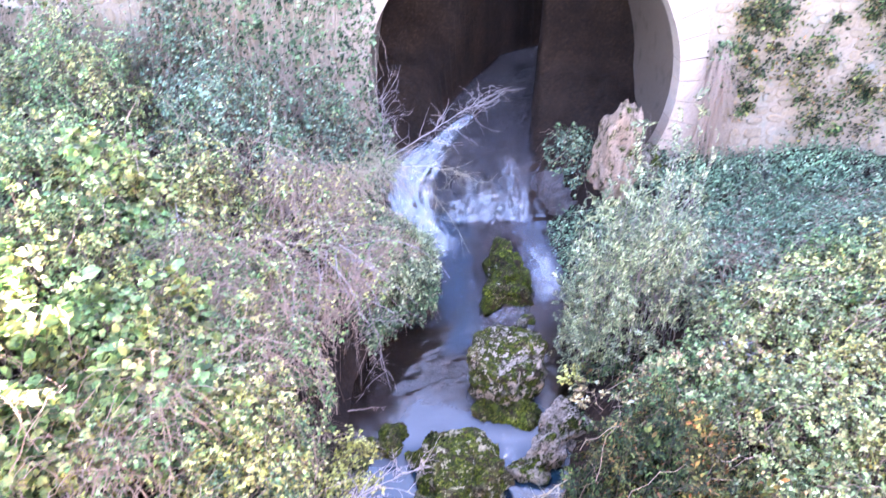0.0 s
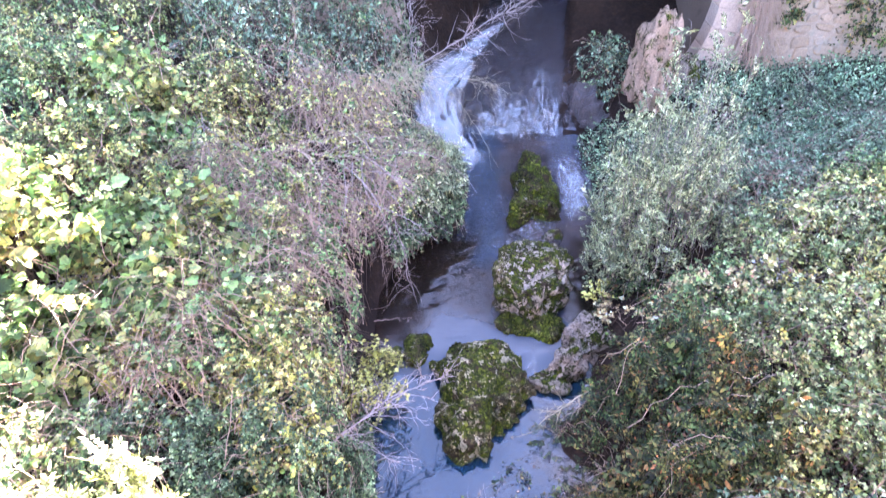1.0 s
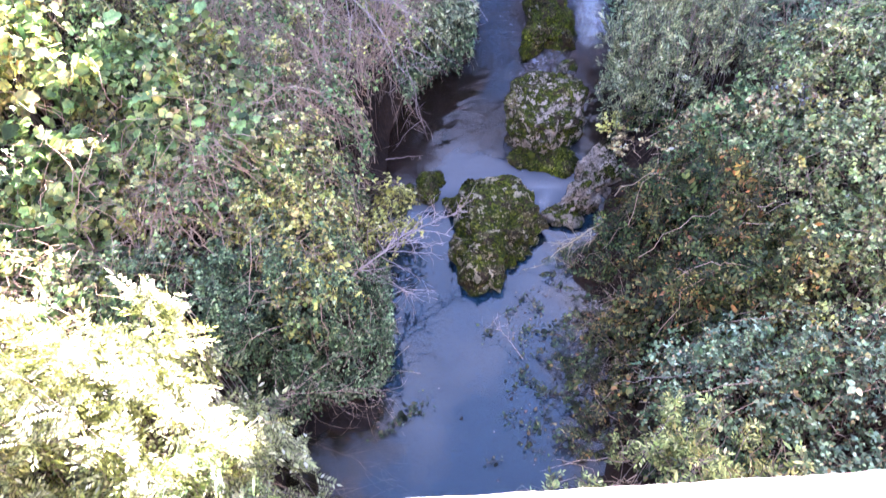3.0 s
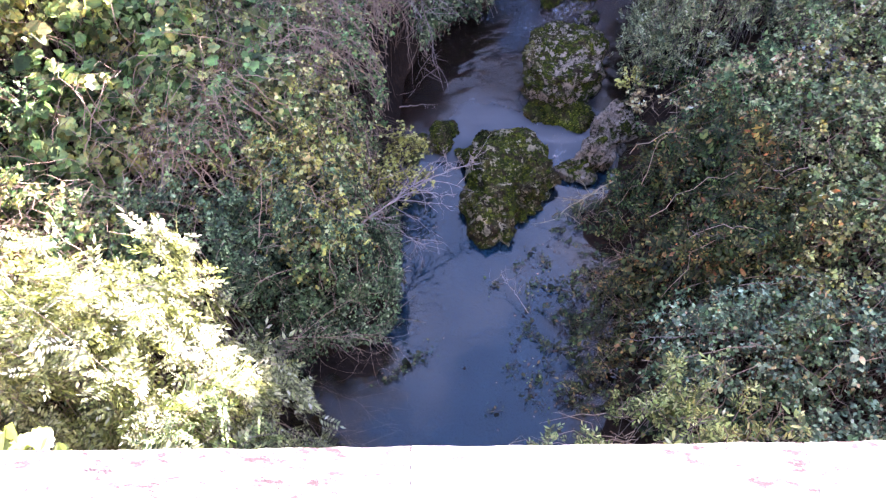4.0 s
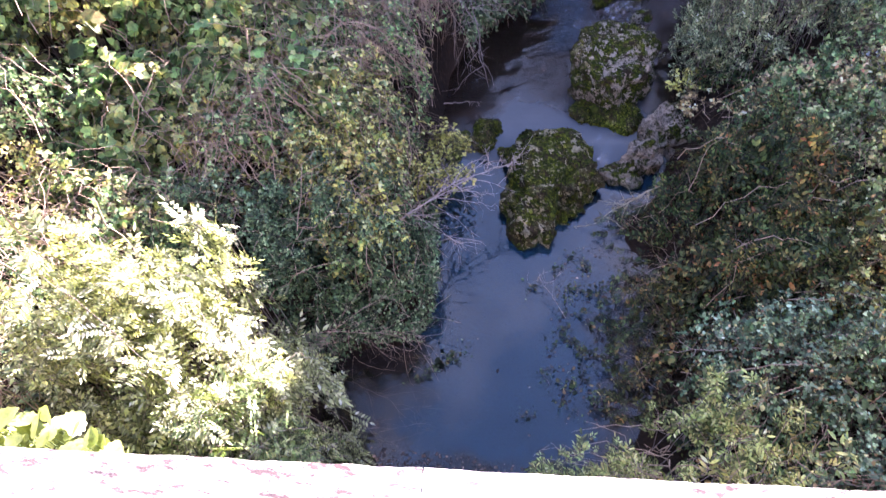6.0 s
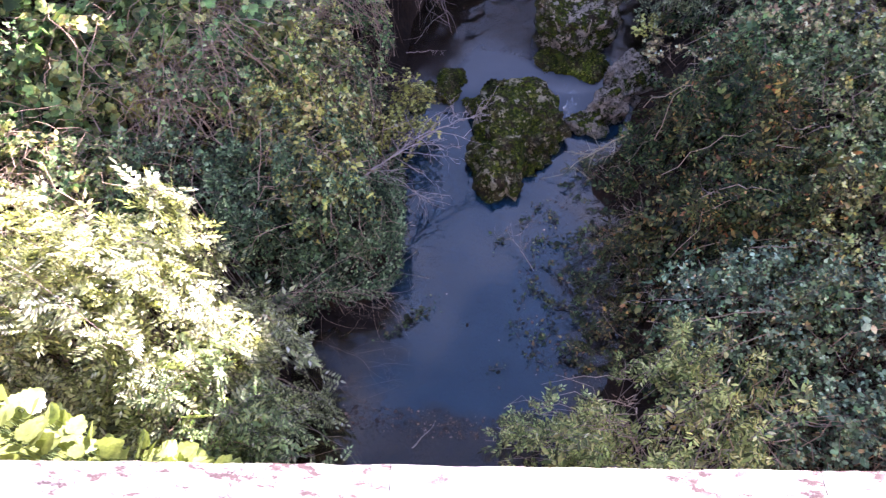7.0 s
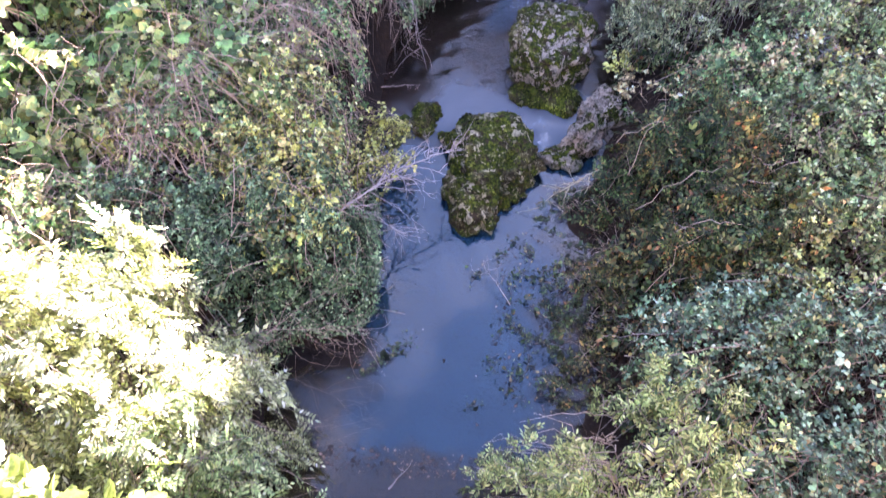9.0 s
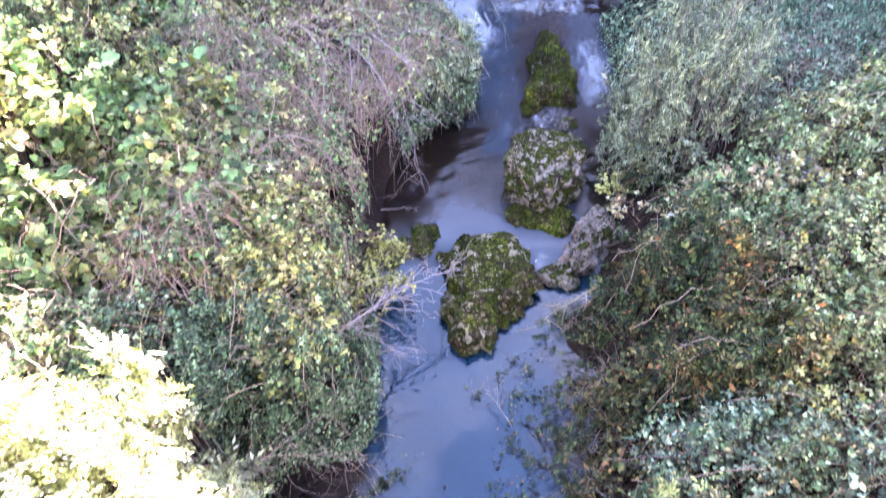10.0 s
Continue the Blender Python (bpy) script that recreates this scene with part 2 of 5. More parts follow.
def water_material(name, cover, ripple, size, rough=0.02, tint=None, murk=(0.04, 0.05, 0.07), ior=1.33):
    """Murky water: a mirror by Fresnel over silt that lets part of the bed show. tint(n) gives the body's colour,
    how closely it covers the bed and how strong the ripples are, where these differ from place to place."""
    n = Nodes(name)
    tone = n.mix(n.mask(n.noise(0.9, 3), 0.35, 0.65), tuple(c * 0.7 for c in murk), murk)
    strength = ripple
    if tint:
        tone, cover, strength = tint(n, tone)
    h = n.math("ADD", n.noise(size, 3, 0.5), n.math("MULTIPLY", n.noise(size * 4.5, 2), 0.25))
    normal = n.bump(h, ripple, 0.03)
    if strength is not ripple:
        n.link(strength, normal.node.inputs["Strength"])
    gl = n.add("BsdfGlossy", Roughness=rough)
    gl.inputs[0].default_value = (1, 1, 1, 1)
    n.link(normal, gl.inputs["Normal"])
    df, tp = n.add("BsdfDiffuse"), n.t.nodes.new("ShaderNodeBsdfTransparent")
    tp.inputs[0].default_value = (0.75, 0.68, 0.55, 1)
    n.link(tone, df.inputs[0])
    body, all_ = n.t.nodes.new("ShaderNodeMixShader"), n.t.nodes.new("ShaderNodeMixShader")
    if isinstance(cover, float):
        body.inputs[0].default_value = cover
    else:
        n.link(cover, body.inputs[0])
    n.link(tp.outputs[0], body.inputs[1])
    n.link(df.outputs[0], body.inputs[2])
    fr = n.add("Fresnel", IOR=ior)
    n.link(normal, fr.inputs["Normal"])
    n.link(fr.outputs[0], all_.inputs[0])
    n.link(body.outputs[0], all_.inputs[1])
    n.link(gl.outputs[0], all_.inputs[2])
    n.link(all_.outputs[0], n.out.inputs[0])
    return n.mat


def zones(n, wander, size):
    """x and y with their lines made to wander."""
    xyz = n.t.nodes.new("ShaderNodeSeparateXYZ")
    n.link(n.pos, xyz.inputs[0])
    w = n.math("MULTIPLY", n.math("SUBTRACT", n.noise(size, 4), 0.5), wander)
    return n.math("ADD", xyz.outputs[0], w), n.math("ADD", xyz.outputs[1], w)


def pool_tone(n, tone):
    """Brown silt in the shallows downstream and along the banks, darkened for the shrubs' reflections."""
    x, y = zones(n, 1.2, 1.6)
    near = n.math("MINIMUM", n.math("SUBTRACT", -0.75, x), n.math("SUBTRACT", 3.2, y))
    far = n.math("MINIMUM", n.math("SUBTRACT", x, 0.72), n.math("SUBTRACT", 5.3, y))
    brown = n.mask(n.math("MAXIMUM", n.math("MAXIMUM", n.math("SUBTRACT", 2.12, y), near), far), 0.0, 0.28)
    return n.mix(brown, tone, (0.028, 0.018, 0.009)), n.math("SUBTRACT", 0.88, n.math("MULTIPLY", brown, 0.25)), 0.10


def stream_tone(n, tone):
    """A pale pool held by the boulders, a brown glide above, then a channel beside gravel and a pale race
    past the mossy rock. Reflections of the sky are painted in pale, those of both banks dark."""
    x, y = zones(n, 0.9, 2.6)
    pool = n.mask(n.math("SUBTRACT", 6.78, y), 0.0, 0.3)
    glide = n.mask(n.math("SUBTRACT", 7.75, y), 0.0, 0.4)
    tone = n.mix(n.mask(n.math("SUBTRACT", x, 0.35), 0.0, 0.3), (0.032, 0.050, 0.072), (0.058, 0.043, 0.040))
    # Pale race and pool tones carry the sky's reflection.
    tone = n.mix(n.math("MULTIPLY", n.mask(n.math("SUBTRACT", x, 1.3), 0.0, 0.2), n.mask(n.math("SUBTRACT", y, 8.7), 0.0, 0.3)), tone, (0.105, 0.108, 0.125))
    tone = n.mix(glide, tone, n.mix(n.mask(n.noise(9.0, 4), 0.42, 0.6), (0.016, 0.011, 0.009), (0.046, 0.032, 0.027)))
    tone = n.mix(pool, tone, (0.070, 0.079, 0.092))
    # Dark bands: reflection and shadow of the banks put into the water's colour.
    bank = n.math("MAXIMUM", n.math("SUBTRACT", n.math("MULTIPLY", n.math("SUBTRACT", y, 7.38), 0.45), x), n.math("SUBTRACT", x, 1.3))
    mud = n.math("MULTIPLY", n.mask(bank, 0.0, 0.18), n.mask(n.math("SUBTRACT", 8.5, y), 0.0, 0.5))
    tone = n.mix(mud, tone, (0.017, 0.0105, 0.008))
    strength = n.math("SUBTRACT", 1.3, n.math("MULTIPLY", glide, 0.95))
    return tone, n.math("ADD", 0.62, n.math("MULTIPLY", pool, 0.25)), n.math("MULTIPLY", strength, n.math("SUBTRACT", 1.0, n.math("MULTIPLY", mud, 0.8)))


def foam_material():
    n = Nodes("white_water")
    n.color(n.ramp(n.noise(20, 5), [(0.3, (0.55, 0.56, 0.57)), (0.6, (0.85, 0.85, 0.85))]))
    n.rough(0.35)
    streak = n.noise(1.0, 6, 0.7, n.stretched(26, 6, 6))
    n.link(n.mask(n.math("ADD", streak, n.math("MULTIPLY", n.math("SUBTRACT", n.noise(3.2, 3), 0.5), 0.9)), 0.46, 0.86), n.b.inputs["Alpha"])
    n.bump(streak, 0.8, 0.04)
    return n.mat


M_SOIL = soil_material()
M_MOSS = moss_material()
M_PALE_MOSS = moss_material("yellow_moss", 1.15)
# Brown mud, its colour deepened for the shade under the ivy.
M_MUD = rock_material("wet_mud", (0.024, 0.0165, 0.014), 0.0, 0.05, 0.5, lichen=1.0)
M_ROCK = rock_material("mossy_limestone", (0.28, 0.235, 0.15), 0.62, 0.70, 0.2, lichen=1.4, clots=0.45)
M_LICHEN = rock_material("lichened_limestone", (0.36, 0.29, 0.225), 0.53, 0.60, 0.2, clots=0.44)
M_PALE = rock_material("pale_limestone", (0.33, 0.265, 0.21), 0.44, 0.53, 0.2, clots=0.44)
M_MOSSY = rock_material("moss_covered_rock", (0.30, 0.27, 0.22), 0.66, 0.78, clots=0.58)
M_BARE = rock_material("bare_limestone", (0.25, 0.205, 0.155), 0.48, 0.58, clots=0.50)
M_CLIFF = rock_material("pinkish_bedrock", (0.38, 0.255, 0.17), 0.36, 0.50, 0.6, 0.8, 1.25)
M_STONE = masonry_material("limestone_rubble", (0.27, 0.195, 0.125), (0.37, 0.27, 0.175), (0.22, 0.20, 0.16))
M_MORTAR = masonry_material("lime_mortar", (0.33, 0.25, 0.175), (0.33, 0.25, 0.175), (0.20, 0.19, 0.14))
# Vault stone, darker and browner than the mortar of the wall.
M_VAULT = masonry_material("dark_vault_stone", (0.13, 0.092, 0.064), (0.13, 0.092, 0.064), (0.075, 0.055, 0.038))
M_RING = masonry_material("dressed_limestone", (0.42, 0.315, 0.23), (0.45, 0.345, 0.26), (0.38, 0.28, 0.205))
M_COPING = coping_material()
M_WET = rock_material("wet_brown_rock", (0.105, 0.080, 0.075), 0.20, 0.32, 0.35, 1.0, 1.3)
M_WET.node_tree.nodes["Principled BSDF"].inputs["Roughness"].default_value = 0.35
M_WET.node_tree.nodes["Principled BSDF"].inputs["Specular IOR Level"].default_value = 0.5
# Bluish murk holds part of the sky's reflection in its colour.
M_POOL = water_material("still_pool_water", 0.88, 0.10, 2.2, tint=pool_tone, murk=(0.009, 0.029, 0.050), ior=1.42)
M_STREAM = water_material("running_water", 0.62, 1.2, 12.0, 0.03, stream_tone)
M_STEP = water_material("thin_falling_water", 0.45, 1.5, 12.0, 0.03, murk=(0.082, 0.070, 0.074))
# Grey murk stands for haze and reflection on the upper water.
M_UPPER = water_material("grey_upper_water", 0.75, 0.8, 12.0, 0.04, murk=(0.080, 0.066, 0.062))
M_FOAM = foam_material()


def spray_material():
    n = Nodes("water_spray")
    n.color(n.ramp(n.noise(30, 3), [(0.3, (0.60, 0.62, 0.64)), (0.7, (0.88, 0.88, 0.88))]))
    n.rough(0.3)
    n.b.inputs["Alpha"].default_value = 0.20
    return n.mat


M_SPRAY = spray_material()


# ---- mesh helpers ----
def mesh_of(name, verts, tris, material, smooth=False):
    me = bpy.data.meshes.new(name)
    verts, tris = np.asarray(verts, np.float32), np.asarray(tris, np.int32)
    me.vertices.add(len(verts))
    me.vertices.foreach_set("co", verts.ravel())
    me.loops.add(tris.size)
    me.loops.foreach_set("vertex_index", tris.ravel())
    me.polygons.add(len(tris))
    me.polygons.foreach_set("loop_start", np.arange(len(tris), dtype=np.int32) * tris.shape[1])
    me.polygons.foreach_set("use_smooth", np.full(len(tris), smooth))
    me.update(calc_edges=True)
    me.materials.append(material)
    return me


def part(name, data, parent, label="", kind=""):
    ob = new(name, data)
    ob.parent = parent
    return tagged(ob, label, kind=kind)


def bm_mesh(name, bm, material, smooth=False):
    me = bpy.data.meshes.new(name)
    for f in bm.faces:
        f.smooth = smooth
    bm.to_mesh(me)
    bm.free()
    me.materials.append(material)
    return me


def box_bm(bm, x0, x1, y0, y1, z0, z1):
    v = [bm.verts.new((x, y, z)) for x in (x0, x1) for y in (y0, y1) for z in (z0, z1)]
    for q in ((0, 1, 3, 2), (4, 6, 7, 5), (0, 4, 5, 1), (2, 3, 7, 6), (0, 2, 6, 4), (1, 5, 7, 3)):
        bm.faces.new([v[i] for i in q])


class Waves:
    """Smooth random hills for numpy arrays, between about -1 and 1."""

    def __init__(self, seed, size, n=14):
        r = np.random.default_rng(seed)
        a, k = r.uniform(0, 2 * np.pi, n), r.uniform(0.6, 2.0, n) * 2 * np.pi / size
        self.kx, self.ky, self.ph, self.n = np.cos(a) * k, np.sin(a) * k, r.uniform(0, 6.28, n), n

    def __call__(self, x, y):
        x, y = np.asarray(x)[..., None], np.asarray(y)[..., None]
        return np.sin(x * self.kx + y * self.ky + self.ph).sum(-1) / math.sqrt(self.n / 2) * 0.5


def unit(v):
    return v / np.maximum(np.linalg.norm(v, axis=-1, keepdims=True), 1e-9)


# ---- the lie of the land ----
LEFT = [(-30, -1.9), (1.0, -1.9), (1.85, -1.7), (2.5, -1.85), (2.85, -1.8), (3.1, -1.15), (3.5, -0.92), (4.2, -1.0), (4.8, -1.15), (5.4, -1.15), (6.3, -1.2),
        (6.9, -1.22), (7.4, -1.08), (7.9, -0.75), (8.3, -0.2), (9.2, -0.15), (10.0, -0.35), (10.8, -0.95), (12.0, -0.85), (13.5, -0.2), (15.2, 0.0), (17, 0.6), (19.5, 1.5), (24, 6), (40, 30)]
RIGHT = [(-30, 1.0), (1.0, 1.0), (2.3, 1.1), (2.9, 1.3), (3.6, 1.45), (4.2, 1.5), (4.4, 1.22), (4.6, 1.04), (4.95, 1.05), (5.15, 1.3), (5.4, 1.45), (6.0, 1.6), (7.0, 1.8), (8.0, 1.7), (9.0, 2.0),
         (10.0, 1.95), (11.2, 1.65), (12.0, 1.7), (15, 2.1), (18, 2.6), (20, 3.6), (24, 9), (40, 34)]
LEVEL = [(-30, 0.0), (5.62, 0.0), (5.95, 0.09), (6.6, 0.10), (8.3, 0.24), (9.8, 0.32), (11.2, 0.36), (11.4, 0.50), (11.9, 0.74), (12.4, 0.98), (12.8, 1.06), (14, 1.1), (40, 2.0)]


def along(table, y):
    return np.interp(y, [p[0] for p in table], [p[1] for p in table])


def edge_distance(x, y):
    """Metres to the stream's nearer edge: negative over the water; and which bank (-1 left, 1 right)."""
    x, y = np.asarray(x, float), np.asarray(y, float)
    best, side = np.full(x.shape, 1e9), np.ones(x.shape)
    for table, s in ((LEFT, -1), (RIGHT, 1)):
        for (ya, xa), (yb, xb) in zip(table, table[1:]):
            dx, dy = xb - xa, yb - ya
            u = np.clip(((x - xa) * dx + (y - ya) * dy) / (dx * dx + dy * dy), 0, 1)
            d = np.hypot(x - xa - u * dx, y - ya - u * dy)
            side = np.where(d < best, s, side)
            best = np.minimum(best, d)
    inside = (x > along(LEFT, y)) & (x < along(RIGHT, y))
    return np.where(inside, -best, best), side


hill_big, hill_small = Waves(3, 3.2), Waves(4, 0.7)


# Far bank, raised out of view to block sun and sky behind the arch.
def bank_far(y):
    return np.interp(y, [13.0, 15.5, 18, 22, 60], [0, 0.8, 5.0, 8.0, 10])


def ground_z(x, y):
    x, y = np.asarray(x, float), np.asarray(y, float)
    d, side = edge_distance(x, y)
    lev = along(LEVEL, y)
    left = np.interp(d, [0, 0.12, 0.35, 0.8, 2.0, 3.5, 7, 20, 60], [0, 0.3, 0.75, 0.95, 1.15, 1.7, 2.4, 3.5, 6])
    right = np.interp(d, [0, 0.3, 0.9, 2.0, 3.5, 7, 20, 60], [0, 0.18, 0.35, 0.75, 1.1, 1.6, 3, 6])
    up = np.interp(y, [7, 11], [0, 1])
    bank = bank_far(y) + np.where(side < 0, left * (1 - 0.35 * up), right * (1 - 0.85 * up))
    bed = np.interp(y, [1.5, 2.3], [-0.4, -1]) * np.interp(-d, [0, 0.15, 0.5, 1.0], [0, 0.10, 0.25, 0.38])
    rough = (0.10 * hill_big(x, y) + 0.035 * hill_small(x, y)) * np.clip(np.abs(d) * 1.5, 0.1, 1)
    return lev + np.where(d < 0, bed, bank) + rough


def spaced(lo, hi, step, far, grow=1.35):
    core = list(np.arange(lo, hi + 1e-6, step))
    out, s = [], step
    p = core[-1]
    while p < far:
        s *= grow
        p += s
        out.append(p)
    back, s, p = [], step, core[0]
    while p > -far:
        s *= grow
        p -= s
        back.append(p)
    return np.array(back[::-1] + core + out)


def grid_tris(nx, ny):
    i = np.arange(nx * ny).reshape(ny, nx)
    a, b, c, d = i[:-1, :-1].ravel(), i[:-1, 1:].ravel(), i[1:, 1:].ravel(), i[1:, :-1].ravel()
    return np.concatenate([np.stack([a, b, c], 1), np.stack([a, c, d], 1)])


gx, gy = spaced(-8, 9, 0.11, 900), spaced(-0.5, 20, 0.11, 900)
GX, GY = np.meshgrid(gx, gy)
tagged(new("ground", mesh_of("ground", np.stack([GX, GY, ground_z(GX, GY)], -1).reshape(-1, 3), grid_tris(len(gx), len(gy)), M_SOIL, True)),
       "brown leaf-littered soil banks of a small stream", "ground", kind="structure")


def water_sheet(name, y0, y1, material, label, steps=0.08, chop=0.0, across=26, over=0.25):
    ys = np.linspace(y0, y1, int((y1 - y0) / steps) + 2)
    u = np.linspace(0, 1, across)
    x = (along(LEFT, ys) - over)[:, None] * (1 - u) + (along(RIGHT, ys) + over)[:, None] * u
    y = np.repeat(ys[:, None], across, 1)
    z = along(LEVEL, y) + chop * (Waves(9, 0.45)(x, y) + 0.6 * Waves(10, 0.17)(x, y))
    return tagged(new(name, mesh_of(name, np.stack([x, y, z], -1).reshape(-1, 3), grid_tris(across, len(ys)), material, True)), label, "water", kind="structure")


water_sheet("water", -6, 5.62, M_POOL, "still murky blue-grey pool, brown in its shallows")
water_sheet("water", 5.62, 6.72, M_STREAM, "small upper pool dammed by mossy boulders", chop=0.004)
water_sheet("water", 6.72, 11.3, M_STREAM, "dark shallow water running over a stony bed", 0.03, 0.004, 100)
water_sheet("water", 11.3, 16, M_STEP, "thin water sliding down a rough rock step", 0.03, 0.035, 100)
water_sheet("water", 16, 22, M_UPPER, "grey rippling water under the old arch", 0.035, 0.016, 90)


# ---- rocks ----
def boulder(name, label, x, y, z0, height, radii, seed, material, turn=0.0, flat=3.0, lumps=0.10, level=5, dome=0.8):
    """A worn rock: its outline by radii round it, a flattish top, then lumps, ledges and pits."""
    bm = bmesh.new()
    bmesh.ops.create_icosphere(bm, subdivisions=level, radius=1.0)
    co = np.array([v.co for v in bm.verts])
    th = np.arctan2(co[:, 1], co[:, 0])
    k = len(radii)
    u = ((th - radians(turn)) % (2 * np.pi)) / (2 * np.pi) * k
    i0 = u.astype(int) % k
    w = u - u.astype(int)
    w = w * w * (3 - 2 * w)
    rad = np.array(radii)[i0] * (1 - w) + np.array(radii)[(i0 + 1) % k] * w
    flatlen = np.hypot(co[:, 0], co[:, 1])
    out = flatlen ** (1.6 / flat)
    top = np.where(co[:, 2] > 0, height, 0.35)
    P = np.stack([np.cos(th) * rad * out, np.sin(th) * rad * out, np.sign(co[:, 2]) * np.abs(co[:, 2]) ** dome * top], 1)
    off = Vector((seed * 1.7, seed * 0.9, seed * 0.4))
    for v, p in zip(bm.verts, P):
        q = Vector(p)
        n = Vector((p[0] * 0.8, p[1] * 0.8, p[2])).normalized()
        big, mid, fine = noise.noise(q * 2.6 + off), noise.noise(q * 7 + off), noise.noise(q * 19 + off)
        ledge = abs(noise.noise(Vector((q.x * 3, q.y * 3, q.z * 9)) + off))
        v.co = q + n * (lumps * 1.2 * big + lumps * 1.1 * mid + lumps * 0.55 * fine + lumps * 0.22 * noise.noise(q * 42 + off) - lumps * 0.9 * ledge) + Vector((x, y, z0))
    return tagged(new(name, bm_mesh(name, bm, material, True)), label, "boulder")


def outcrop(label, x, y, z, sx, sy, sz, seed, material, lean=0.0):
    """A bulging rock face, rounded and pitted."""
    bm = bmesh.new()
    bmesh.ops.create_icosphere(bm, subdivisions=5, radius=1.0)
    off = Vector((seed, seed * 0.7, 0))
    for v in bm.verts:
        p = v.co.copy()
        k = 1 + 0.26 * noise.noise(p * 1.3 + off) + 0.20 * noise.noise(p * 3.1 + off) - 0.16 * abs(noise.noise(p * 4.5 + off)) + 0.06 * noise.noise(p * 9 + off) + 0.025 * noise.noise(p * 20 + off)
        v.co = Vector((p.x * sx * k + lean * p.z, p.y * sy * k, p.z * sz * k)) + Vector((x, y, z))
    return tagged(new("rock_outcrop", bm_mesh("rock_outcrop", bm, material, True)), label, "rock")


boulder("mud_bank", "low shelf of wet brown mud at the pool's edge", -1.45, 2.92, -0.02, 0.05, [0.5, 0.3, 0.2, 0.3, 0.5, 0.3, 0.16, 0.25], 85, M_MUD, 0, 2.0, 0.02)
outcrop("pinkish limestone outcrop beside the arch", 3.25, 12.0, 1.1, 0.42, 0.6, 1.25, 3.0, M_CLIFF, 0.12)
outcrop("low grey rock below the arch", 3.85, 12.2, 0.8, 0.42, 0.4, 0.7, 9.0, M_BARE, 0.0)

# ---- leaves and canes ----
def outline(points, fold=0.12):
    """A leaf blade along +y: half outlines as (x, y) from stalk to tip, folded along the rib."""
    pts = [(0, 0, 0), (0, points[-1][1], 0)]
    right = [(x, y, fold * x) for x, y in points[:-1]]
    left = [(-x, y, fold * x) for x, y in points[:-1]]
    n = len(right)
    v = np.array(pts + right + left)
    r, l = list(range(2, 2 + n)), list(range(2 + n, 2 + 2 * n))
    tris = []
    chain = [0] + r + [1]
    for a, b in zip(chain[1:], chain[2:]):
        tris.append((0, a, b))
    chain = [0] + l + [1]
    for a, b in zip(chain[1:], chain[2:]):
        tris.append((0, b, a))
    return v, np.array(tris)


def compound(blade, places):
    """Several leaflets of one leaf: (x, y, turn in degrees, size)."""
    vs, ts, k = [], [], 0
    for x, y, a, s in places:
        c, sn = math.cos(radians(a)), math.sin(radians(a))
        v = blade[0] * s
        w = np.stack([v[:, 0] * c + v[:, 1] * sn + x, -v[:, 0] * sn + v[:, 1] * c + y, v[:, 2] - 0.12 * (abs(x) + 0.3 * y)], 1)
        vs.append(w)
        ts.append(blade[1] + k)
        k += len(v)
    return np.concatenate(vs), np.concatenate(ts)


OVATE = outline([(0.30, 0.25), (0.33, 0.5), (0.18, 0.8), (0, 1.0)])
NARROW = outline([(0.11, 0.35), (0.09, 0.7), (0, 1.0)], 0.2)
IVY = outline([(0.34, -0.12), (0.48, 0.22), (0.24, 0.42), (0, 0.95)], 0.06)
LOBED = outline([(0.28, -0.16), (0.50, 0.0), (0.46, 0.2), (0.60, 0.46), (0.38, 0.58), (0.22, 0.84), (0, 1.0)], 0.08)
DROP = (np.array([(1, 0, 0), (-1, 0, 0), (0, 1, 0), (0, -1, 0), (0, 0, 1), (0, 0, -1)], float), np.array([(0, 2, 4), (2, 1, 4), (1, 3, 4), (3, 0, 4), (2, 0, 5), (1, 2, 5), (3, 1, 5), (0, 3, 5)]))
FROTH = (np.array([(math.cos(a) * 0.6, math.sin(a) * 1.0, 0) for a in np.linspace(0, 2 * math.pi, 7)[:-1]] + [(0, 0, 0.25)]), np.array([(k, (k + 1) % 6, 6) for k in range(6)]))
TRIFOLIATE = compound(OVATE, [(0, 0.25, 0, 0.85), (0.1, 0.2, 72, 0.68), (-0.1, 0.2, -72, 0.68)])
PINNATE = compound(outline([(0.20, 0.4), (0, 1.0)], 0.1), [(0, 0.92, 0, 0.3)] + [(s * 0.02, 0.14 + 0.13 * k, s * 62, 0.30 - 0.012 * abs(k - 2.5)) for k in range(6) for s in (1, -1)])
SHOOT = compound(outline([(0.21, 0.3), (0.2, 0.6), (0, 1.0)], 0.15), [(0.0, 0.95, 0, 0.30)] + [((-1) ** k * 0.02, 0.10 + 0.105 * k, (-1) ** k * (70 - 12 * (k % 3)), 0.34 - 0.05 * (k % 2)) for k in range(9)])
HOGWEED = outline([(0.20, -0.10), (0.38, -0.06), (0.42, 0.08), (0.54, 0.18), (0.46, 0.30), (0.55, 0.46), (0.42, 0.56), (0.42, 0.72), (0.26, 0.80), (0.18, 0.95), (0, 1.08)], 0.28)
WILLOWSPRAY = compound(outline([(0.14, 0.35), (0.13, 0.65), (0, 1.0)], 0.2), [(0.0, 0.92, 0, 0.32)] + [((-1) ** k * 0.012, 0.04 + 0.085 * k, (-1) ** k * (48 - 8 * (k % 3)), 0.36 - 0.05 * (k % 2)) for k in range(11)])
LANCE = outline([(0.14, 0.3), (0.14, 0.6), (0, 1.0)])
